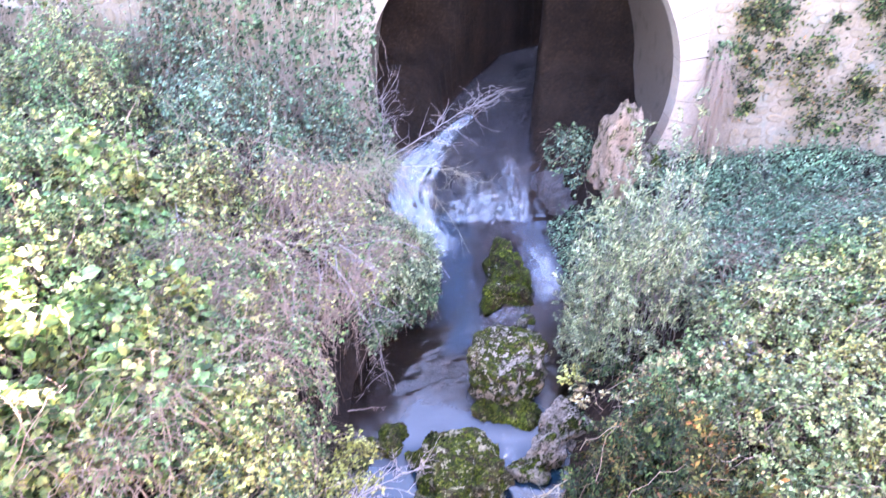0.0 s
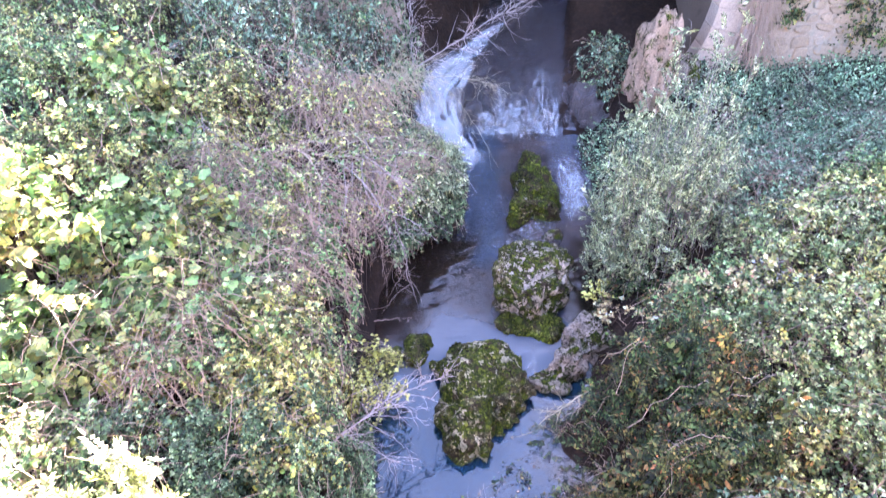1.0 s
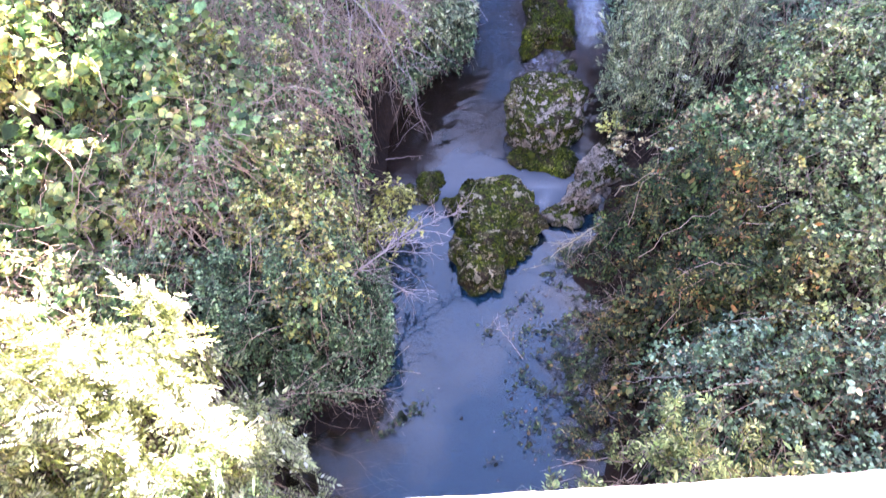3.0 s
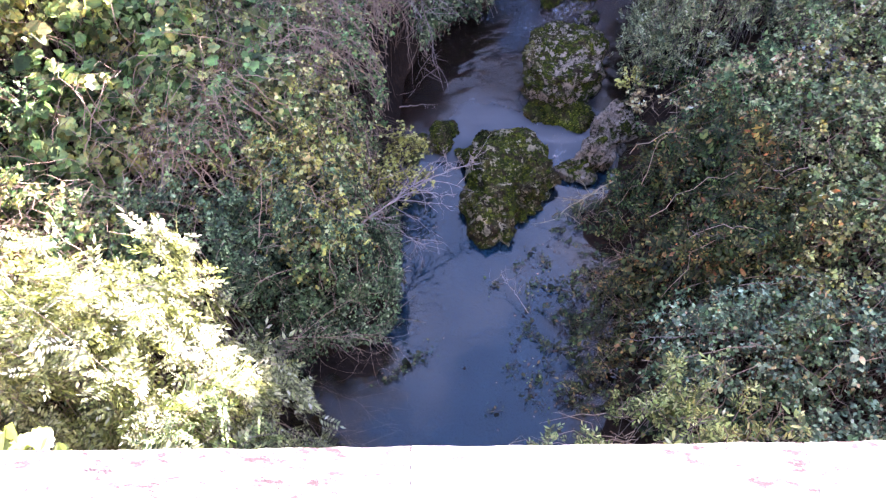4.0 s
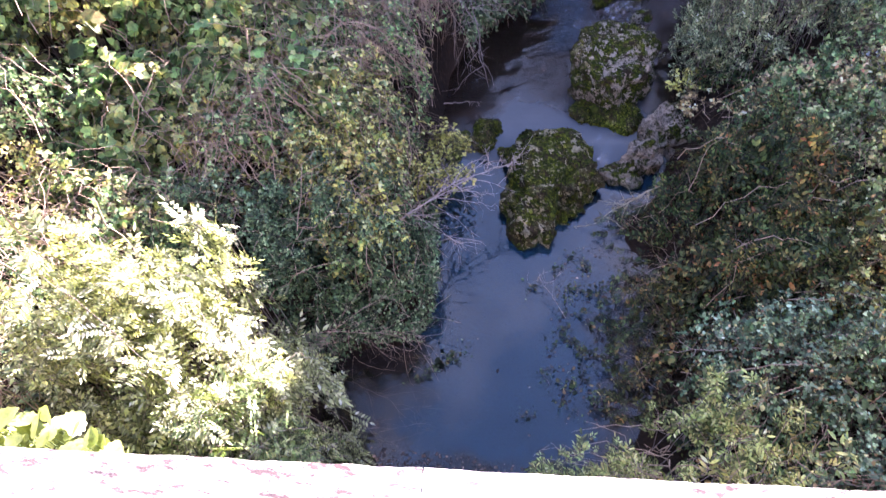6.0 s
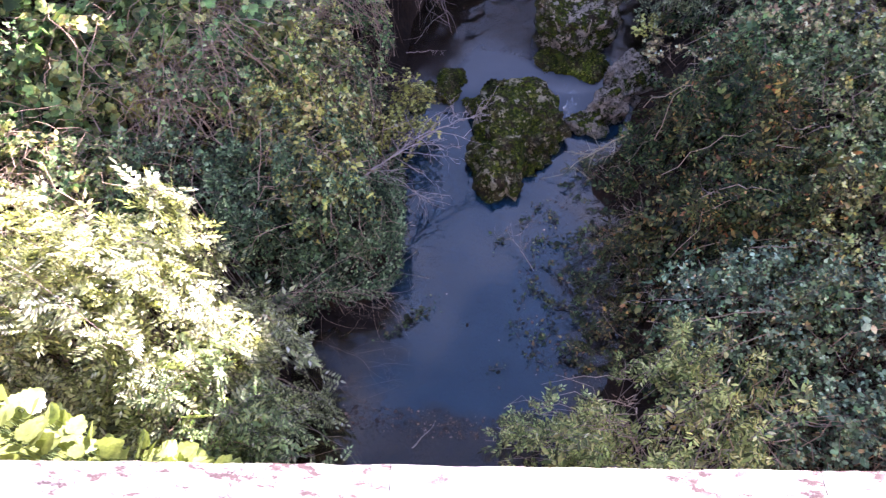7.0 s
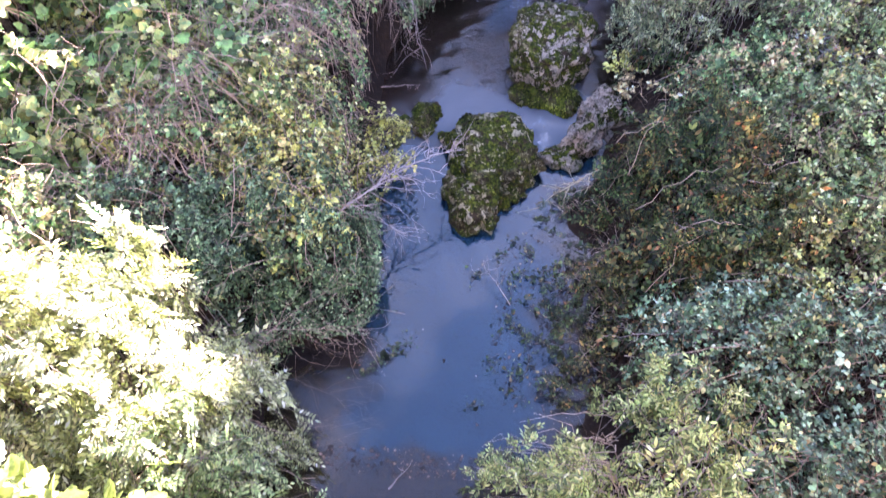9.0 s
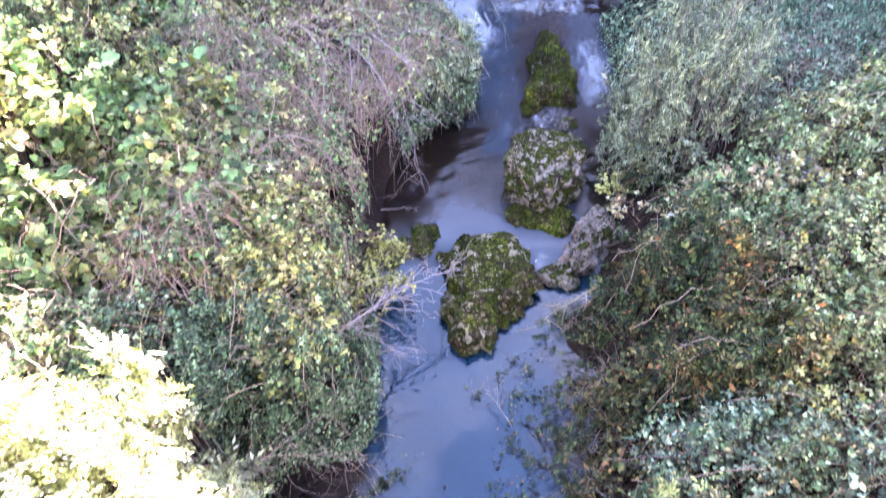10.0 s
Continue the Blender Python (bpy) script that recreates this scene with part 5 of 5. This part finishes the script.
for sx_, sy_, ss_ in ((-0.78, 5.33, 537), (-0.96, 5.46, 538), (-0.80, 5.02, 539), (-1.10, 4.92, 540)):
    bramble(sx_, sy_, 0.17, 0.15, 0.16, ss_, "sprig of yellow-green leaves on a bare branch", M_SPRIG, 2.6, 0.1, 0.045, TRIFOLIATE, 6, level=0.42)
bramble(1.60, 6.68, 0.16, 0.16, 0.22, 541, "sprig of yellow-green leaves by the boulder", M_SPRIG, 1.1, 0.1, 0.045, TRIFOLIATE, 6, level=0.35)
bramble(1.66, 6.42, 0.15, 0.14, 0.22, 542, "sprig of rusty leaves by the ledge", M_TAN, 2.2, 0.1, 0.045, TRIFOLIATE, 6, level=0.30)
bare_branch("dead_branch", "grey leafless branch reaching over the pool", (-1.45, 4.1, 0.75), (-0.7, 4.25, 0.2), 0.010, 18, 502, 0.15, 0.4)
bare_branch("dead_branch", "long dead cane hanging to the water", (-1.45, 8.3, 1.75), (-0.66, 6.72, 0.15), 0.013, 26, 503, 0.55, 0.5)
bare_branch("dead_branch", "tangle of dead canes over the undercut bank", (-1.9, 7.6, 1.8), (-0.9, 7.0, 0.5), 0.010, 40, 504, 0.2, 0.5, M_CANE)
bare_branch("dead_branch", "pale dead branch lying across the fall", (-1.2, 11.0, 1.5), (0.95, 12.9, 2.2), 0.022, 40, 505, 0.05, 0.7)
bare_branch("dead_branch", "straw-coloured twigs crossing before the fall", (-1.0, 10.9, 1.5), (0.55, 11.1, 1.25), 0.009, 30, 529, 0.25, 0.6, M_STRAW)
bare_branch("dead_branch", "straw-coloured cane drooping before the fall", (-0.7, 11.0, 1.5), (0.45, 9.7, 0.5), 0.008, 14, 530, 0.5, 0.4, M_STRAW)
bare_branch("dead_branch", "bare twigs standing beside the fall", (-1.0, 11.2, 1.3), (-1.1, 11.6, 2.6), 0.014, 36, 506, 0.0, 0.6)
bare_branch("dead_branch", "bare stem on the bramble slope", (-3.5, 8.0, 2.3), (-3.1, 7.0, 2.3), 0.012, 8, 507, 0.1, 0.4)
bare_branch("dead_branch", "thin reddish twigs over the pool", (-1.75, 2.5, 0.5), (-0.85, 2.3, 0.25), 0.004, 14, 508, 0.1, 0.5, M_GREEN_CANE)
bare_branch("dead_branch", "thin reddish twigs over the pool", (-1.65, 2.15, 0.6), (-0.95, 2.0, 0.25), 0.004, 12, 527, 0.1, 0.45, M_GREEN_CANE)
bare_branch("dead_branch", "reddish stick leaning over the mud", (-1.75, 2.95, 0.35), (-1.0, 2.98, 0.12), 0.008, 4, 528, 0.04, 0.2, M_CANE)
bare_branch("dead_branch", "thin reddish twigs over the pool", (-1.7, 2.9, 0.5), (-0.95, 2.8, 0.2), 0.005, 10, 509, 0.05, 0.4, M_GREEN_CANE)
bare_branch("dead_branch", "tangle of dead canes leaning over the mud", (-2.2, 2.5, 1.0), (-1.0, 3.0, 0.45), 0.007, 26, 517, 0.15, 0.55, M_CANE)
bare_branch("dead_branch", "tangle of dead canes leaning over the mud", (-1.9, 2.3, 0.9), (-1.15, 3.3, 0.75), 0.006, 20, 518, 0.1, 0.5, M_CANE)
bare_branch("dead_branch", "thin forked twig lying on the pool", (0.45, 3.55, 0.06), (0.15, 3.95, 0.15), 0.008, 6, 510, 0.05, 0.25)
bare_branch("dead_branch", "pale dead branch lying over the mud by the boulder", (1.4, 5.2, 0.3), (0.68, 4.72, 0.08), 0.017, 16, 511, 0.08, 0.28, M_STRAW)
bare_branch("dead_branch", "dead twigs in a bare hollow", (2.35, 2.45, 0.6), (3.1, 2.15, 0.75), 0.006, 22, 514, 0.08, 0.35, M_CANE)
bare_branch("dead_branch", "grey stem lying over the brambles", (2.4, 2.95, 1.0), (1.15, 2.92, 0.75), 0.010, 8, 515, 0.1, 0.25)
bare_branch("dead_branch", "pale forked twig over the dark shrub", (2.35, 3.75, 1.05), (1.8, 4.15, 0.8), 0.010, 12, 516, 0.1, 0.3)
bare_branch("stick", "pale stick lying in the shallows", (-0.55, 1.7, 0.02), (-0.35, 1.95, 0.03), 0.010, 2, 512, 0.0, 0.1)
bare_branch("stick", "stick lying at the pool's edge", (-1.2, 6.4, 0.14), (-0.75, 6.5, 0.13), 0.012, 3, 513, 0.0, 0.1)


def litter(label, cx, cy, rx, ry, n, seed):
    rng = np.random.default_rng(seed)
    r, a = np.sqrt(rng.uniform(0, 1, n)), rng.uniform(0, 2 * np.pi, n)
    pos = np.stack([cx + rx * r * np.cos(a), cy + ry * r * np.sin(a), along(LEVEL, cy + ry * r * np.sin(a)) + 0.006], 1)
    ok = edge_distance(pos[:, 0], pos[:, 1])[0] < 0
    pos = pos[ok]
    n = len(pos)
    nor = unit(np.array([0, 0, 1.0]) + rng.normal(0, 0.15, (n, 3)))
    return tagged(new("leaf_litter", mesh_of("leaf_litter", *leaf_arrays(OVATE, pos, rng.normal(0, 1, (n, 3)) * np.array([1, 1, 0]), nor, 0.017 * np.exp(rng.normal(0, 0.45, n))), M_LITTER)), label, "leaves", kind="stuff")


litter("scattered brown leaves and scum floating on the shallows", -0.5, 1.93, 1.0, 0.13, 420, 650)
litter("few fallen leaves floating on the pool", 0.0, 3.4, 1.1, 1.6, 40, 651)
litter("fallen leaves drifting by the bank", 0.85, 3.4, 0.6, 1.2, 320, 652)


def floating_plant(x, y, length, turn, seed, dense=95):
    rng = np.random.default_rng(seed)
    th = empty("water_plant", "small leafy sprig floating on the pool", "plant", x, y, "floating sprigs")
    n = int(dense * length) + 4
    u = rng.uniform(-0.5, 0.5, n) * length
    c, s = math.cos(radians(turn)), math.sin(radians(turn))
    pos = np.stack([x + u * c + rng.normal(0, 0.04, n), y + u * s + rng.normal(0, 0.04, n), rng.uniform(0.012, 0.06, n)], 1)
    nor = unit(np.array([0, 0, 1.0]) + rng.normal(0, 0.3, (n, 3)))
    part("foliage", mesh_of("foliage", *leaf_arrays(OVATE, pos, rng.normal(0, 1, (n, 3)) * np.array([1, 1, 0.1]), nor, 0.022 * np.exp(rng.normal(0, 0.4, n))), M_WEED), th, kind="stuff")
    stem = arcs(np.array([[x - c * length / 2, y - s * length / 2, 0.01]]), np.array([[x, y, 0.03]]), np.array([[x + c * length / 2, y + s * length / 2, 0.01]]), 6, 0.01, rng)
    part("stem", mesh_of("stem", *tube_arrays(stem, [0.003], [0.002]), M_GREEN_CANE), th)


for k, (fx, fy, fl, ft) in enumerate([(-0.55, 3.05, 0.15, 80), (0.45, 3.75, 0.3, 100), (0.1, 3.9, 0.2, 60), (0.75, 3.9, 0.25, 20), (0.95, 4.1, 0.2, 40),
                                      (0.15, 2.5, 0.15, 10), (0.55, 3.3, 0.2, 150), (0.8, 3.2, 0.3, 20), (0.62, 2.9, 0.2, 70), (0.85, 2.65, 0.2, 0), (0.35, 4.15, 0.16, 30), (0.62, 4.2, 0.22, 120), (0.9, 3.6, 0.2, 80), (1.1, 4.35, 0.2, 10), (0.45, 3.45, 0.14, 50),
                                      (0.7, 3.55, 0.24, 140), (1.2, 3.4, 0.2, 60), (0.3, 3.0, 0.12, 20), (0.95, 2.95, 0.22, 110), (0.55, 2.6, 0.14, 160)]):
    floating_plant(fx, fy, fl, ft, 600 + k)
floating_plant(-0.76, 2.88, 0.52, 42, 690, 260)
sprig_rng = random.Random(31)
for k in range(26):
    floating_plant(0.25 + 1.15 * sprig_rng.random() ** 0.7, 2.7 + 1.7 * sprig_rng.random(), 0.08 + 0.16 * sprig_rng.random(), 180 * sprig_rng.random(), 660 + k)


# ---- the old bridge upstream ----
BY0, BY1, BCX, BSPRING, BR, BTOP = 12.4, 16.4, 1.47, 2.5, 2.9, 6.3


# Unseen top edge, its slope made to let sun reach the left bank.
def bridge_top(x):
    return max(3.9, BTOP - 0.31 * max(0.0, 1.5 - x))


def to_frame(a, x0=-14.0, x1=16.0, z0=-0.4, z1=BTOP):
    """Where the ray at angle a from the arch's centre meets the wall's outline."""
    c, s = math.cos(a), math.sin(a)
    k = min(((x1 - BCX) / c if c > 1e-9 else (x0 - BCX) / c if c < -1e-9 else 1e9), ((z1 - BSPRING) / s if s > 1e-9 else (z0 - BSPRING) / s if s < -1e-9 else 1e9))
    return BCX + c * k, min(BSPRING + s * k, bridge_top(BCX + c * k))


def old_bridge():
    br = empty("stone_bridge", "old limestone arch bridge with a rubble wall", "bridge", BCX, BY0)
    bm = bmesh.new()
    corners = [math.atan2(z - BSPRING, x - BCX) % (2 * math.pi) for x, z in ((16, BTOP), (-14, BTOP), (-14, -0.4), (16, -0.4))]
    lo, hi = radians(-48), radians(228)
    angles = sorted([*np.linspace(lo, hi, 60)] + [a if a < hi else a - 2 * math.pi for a in corners])
    rows = []
    for a in angles:
        ix, iz = BCX + BR * math.cos(a), BSPRING + BR * math.sin(a)
        ox, oz = to_frame(a)
        rows.append([bm.verts.new(v) for v in ((ix, BY0, iz), (ix, BY1, iz), (ox, BY1, oz), (ox, BY0, oz))])
    vault = bmesh.new()
    for a, b in zip(rows, rows[1:]):
        for i in range(1, 4):
            bm.faces.new((a[i], a[(i + 1) % 4], b[(i + 1) % 4], b[i]))
        vault.faces.new([vault.verts.new(v.co) for v in (a[0], a[1], b[1], b[0])])
    bmesh.ops.remove_doubles(vault, verts=vault.verts, dist=1e-4)
    bmesh.ops.recalc_face_normals(bm, faces=bm.faces)
    part("vault", bm_mesh("vault", vault, M_VAULT), br, "dark brown barrel vault")
    part("wall", bm_mesh("wall", bm, M_MORTAR), br, "mortared rubble wall")
    # Unseen wall added above the bridge to keep sun off the right bank.
    bm = bmesh.new()
    box_bm(bm, 5.15, 16, BY0 + 1.5, BY1, BTOP + 0.004, 8.7)
    part("upper_wall", bm_mesh("upper_wall", bm, M_MORTAR), br)
    # arch ring
    n, lo, hi = 34, radians(-34), radians(214)
    for k in range(n):
        a0, a1 = lo + (hi - lo) * k / n + 0.0012, lo + (hi - lo) * (k + 1) / n - 0.0012
        out = 0.50 + 0.05 * math.sin(k * 7.3)
        bm = bmesh.new()
        ring = []
        for a in (a0, (a0 + a1) / 2, a1):
            c, s = math.cos(a), math.sin(a)
            ring.append([bm.verts.new((BCX + r * c, y, BSPRING + r * s)) for r, y in ((BR - 0.02, BY0 - 0.05), (BR - 0.02, BY0 + 0.4), (BR + out, BY0 + 0.4), (BR + out, BY0 - 0.04))])
        for a, b in zip(ring, ring[1:]):
            for i in range(4):
                bm.faces.new((a[i], a[(i + 1) % 4], b[(i + 1) % 4], b[i]))
        bm.faces.new(ring[0][::-1])
        bm.faces.new(ring[-1])
        bmesh.ops.recalc_face_normals(bm, faces=bm.faces)
        bmesh.ops.bevel(bm, geom=[e for e in bm.edges if e.calc_face_angle(0) > 0.5], offset=0.008, segments=1, affect="EDGES")
        part("voussoir", bm_mesh("voussoir", bm, M_RING), br)
    return br


OLD_BRIDGE = old_bridge()


def wall_ivy(label, x0, x1, z0, z1, n, seed):
    """Ivy and hanging stems that clothe the bridge's face."""
    rng = np.random.default_rng(seed)
    th = empty("wall_ivy", label, "ivy", x0, BY0)
    hills = Waves(seed, 0.8)
    x, z = rng.uniform(x0, x1, n), rng.uniform(z0, z1, n)
    keep = hills(x, z) > rng.uniform(-1.2, 0.2, n) - 0.2
    x, z = x[keep], z[keep]
    n = len(x)
    y = BY0 - 0.08 - 0.25 * np.abs(hills(x * 1.3, z)) * rng.uniform(0.4, 1, n)
    normal = unit(rng.normal(0, 0.4, (n, 3)) + np.array([0, -0.8, 0.5]))
    axis = rng.normal(0, 0.5, (n, 3)) + np.array([0, 0, -1])
    axis = axis - normal * (axis * normal).sum(1, keepdims=True)
    part("foliage", mesh_of("foliage", *leaf_arrays(IVY, np.stack([x, y, z], 1), axis, normal, 0.06 * np.exp(rng.normal(0, 0.25, n))), M_IVY), th, kind="stuff")
    m = 300
    a = np.stack([rng.uniform(x0, x1, m), np.full(m, BY0 - 0.06), rng.uniform(z0 + 0.5, z1, m)], 1)
    b = a + np.stack([rng.normal(0, 0.25, m), -rng.uniform(0.1, 0.5, m), -rng.uniform(0.4, 1.2, m)], 1)
    paths = arcs(a, (a + b) / 2 + np.array([0, -0.2, 0.1]), b, 7, 0.02, rng)
    part("stem_tangle", mesh_of("stem_tangle", *tube_arrays(paths, np.full(m, 0.006), np.full(m, 0.003)), M_CANE), th, kind="stuff")


wall_ivy("ivy and bare stems hanging over the bridge wall", -5.2, -1.2, 1.4, 5.2, 7000, 801)
wall_ivy("ivy hanging from the wall above the bank", -9.5, -6.2, 1.6, 5.0, 3500, 802)
wall_ivy("ivy strip growing beside the arch ring", 4.85, 5.15, 1.3, 3.4, 350, 803)


def wall_tuft(x, z, size, seed):
    rng = np.random.default_rng(seed)
    th = empty("wall_weed", "dark green weed rooted in a joint of the rubble wall", "plant", x, BY0, "weeds on the bridge wall")
    n = int(60 + 420 * size)
    root = np.array([x, BY0 - 0.04, z])
    way = unit(np.stack([rng.normal(0, 0.8, n), -rng.uniform(0.2, 1, n), rng.normal(-0.1, 0.7, n)], 1))
    pos = root + np.stack([rng.normal(0, 0.55, n), -np.abs(rng.normal(0, 0.25, n)), rng.normal(-0.15, 0.4, n)], 1) * size * 1.25
    part("foliage", mesh_of("foliage", *leaf_arrays(OVATE, pos, rng.normal(0, 1, way.shape), unit(rng.normal(0, 0.5, way.shape) + np.array([0, -0.6, 0.6])), 0.05 * np.exp(rng.normal(0, 0.3, n))), M_DARK), th, kind="stuff")
    stems = arcs(np.repeat(root[None], 8, 0), root + way[:8] * size * 0.4, root + way[:8] * size * 0.9, 5)
    part("stem_tangle", mesh_of("stem_tangle", *tube_arrays(stems, np.full(8, 0.004), np.full(8, 0.002)), M_GREEN_CANE), th, kind="stuff")


weed_rng = random.Random(77)
for k in range(46):
    wx, wz = 5.0 + 3.4 * weed_rng.random(), 1.7 + 2.5 * weed_rng.random()
    wall_tuft(wx, wz, weed_rng.choice((0.12, 0.18, 0.24, 0.34)), 700 + k)


# ---- the near bridge: parapet under the camera ----
def near_bridge():
    nb = empty("footbridge", "stone bridge with a sunlit whitewashed parapet", "bridge", 0, 0)
    turn = Matrix.Translation((-0.06, 0.505, 0)) @ Matrix.Rotation(radians(4.7), 4, "Z")
    bm = bmesh.new()
    box_bm(bm, -9, 9, -0.42, -0.03, 4.2, 4.66)
    box_bm(bm, -9, 9, -5.0, -0.03, 3.9, 4.2)
    box_bm(bm, -9, -2.4, -5.0, -0.03, -1, 3.9)
    box_bm(bm, 1.9, 9, -5.0, -0.03, -1, 3.9)
    bm.transform(turn)
    part("wall", bm_mesh("wall", bm, M_MORTAR), nb)
    x = -6.0
    rng = random.Random(5)
    while x < 6:
        w = rng.uniform(0.75, 1.05)
        bm = bmesh.new()
        box_bm(bm, x - 0.001, x + w + 0.001, -0.45, 0.0, 4.66, 4.80)
        bmesh.ops.bevel(bm, geom=bm.edges[:], offset=0.002, segments=2, affect="EDGES")
        bmesh.ops.subdivide_edges(bm, edges=[e for e in bm.edges if e.calc_length() > 0.3], cuts=50, use_grid_fill=True)
        for v in bm.verts:
            v.co += noise.noise_vector(v.co * 14) * 0.002 + noise.noise_vector(v.co * 45) * 0.002
        bm.transform(turn)
        part("coping_stone", bm_mesh("coping_stone", bm, M_COPING), nb)
        x += w


near_bridge()


# ---- rubble stones of the old bridge's wall ----
def rubble_meshes(kinds=8):
    out = []
    for k in range(kinds):
        rng = np.random.default_rng(900 + k)
        n = 9
        a = np.linspace(0, 2 * np.pi, n, endpoint=False) + rng.normal(0, 0.12, n)
        r = 0.5 * rng.uniform(0.82, 1.05, n)
        sq = 1 / np.maximum(np.abs(np.cos(a)), np.abs(np.sin(a))) ** 0.6
        rims = []
        for scale, depth in ((1.0, 0.06), (0.97, -0.25), (0.80, -0.55)):
            rims.append(np.stack([r * sq * np.cos(a) * scale, depth + 0.08 * rng.normal(0, 1, n) * (scale < 0.9), r * sq * np.sin(a) * scale], 1))
        v = np.concatenate(rims + [np.array([[0, -0.6, 0]])])
        t = []
        for q in range(2):
            for i in range(n):
                j = (i + 1) % n
                t += [(q * n + i, q * n + j, (q + 1) * n + j), (q * n + i, (q + 1) * n + j, (q + 1) * n + i)]
        t += [(2 * n + i, 2 * n + (i + 1) % n, 3 * n) for i in range(n)]
        out.append(mesh_of("stone", v, t, M_STONE))
    return out


RUBBLE = rubble_meshes()


def lay_rubble(x0, x1, z0, z1, seed):
    rng = random.Random(seed)
    z = z0
    while z < z1:
        h = rng.uniform(0.17, 0.27)
        x = x0 + rng.uniform(0, 0.2)
        while x < x1:
            w = rng.uniform(0.2, 0.46)
            cx, cz = x + w / 2, z + h / 2 + rng.uniform(-0.06, 0.06)
            if math.hypot(cx - BCX, cz - BSPRING) > BR + 0.60 + w / 2 and rng.random() > 0.07:
                ob = part("stone", RUBBLE[rng.randrange(len(RUBBLE))], OLD_BRIDGE)
                ob.matrix_basis = pose(cx, BY0, cz, 0, rng.uniform(-14, 14), 0) @ Matrix.Diagonal((w * rng.uniform(0.75, 1.0), rng.uniform(0.03, 0.07), h * rng.uniform(0.75, 1.05), 1))
            x += w
        z += h


lay_rubble(4.7, 9.0, 0.9, 4.5, 1)
lay_rubble(-7.5, -3.5, 2.4, 4.5, 2)
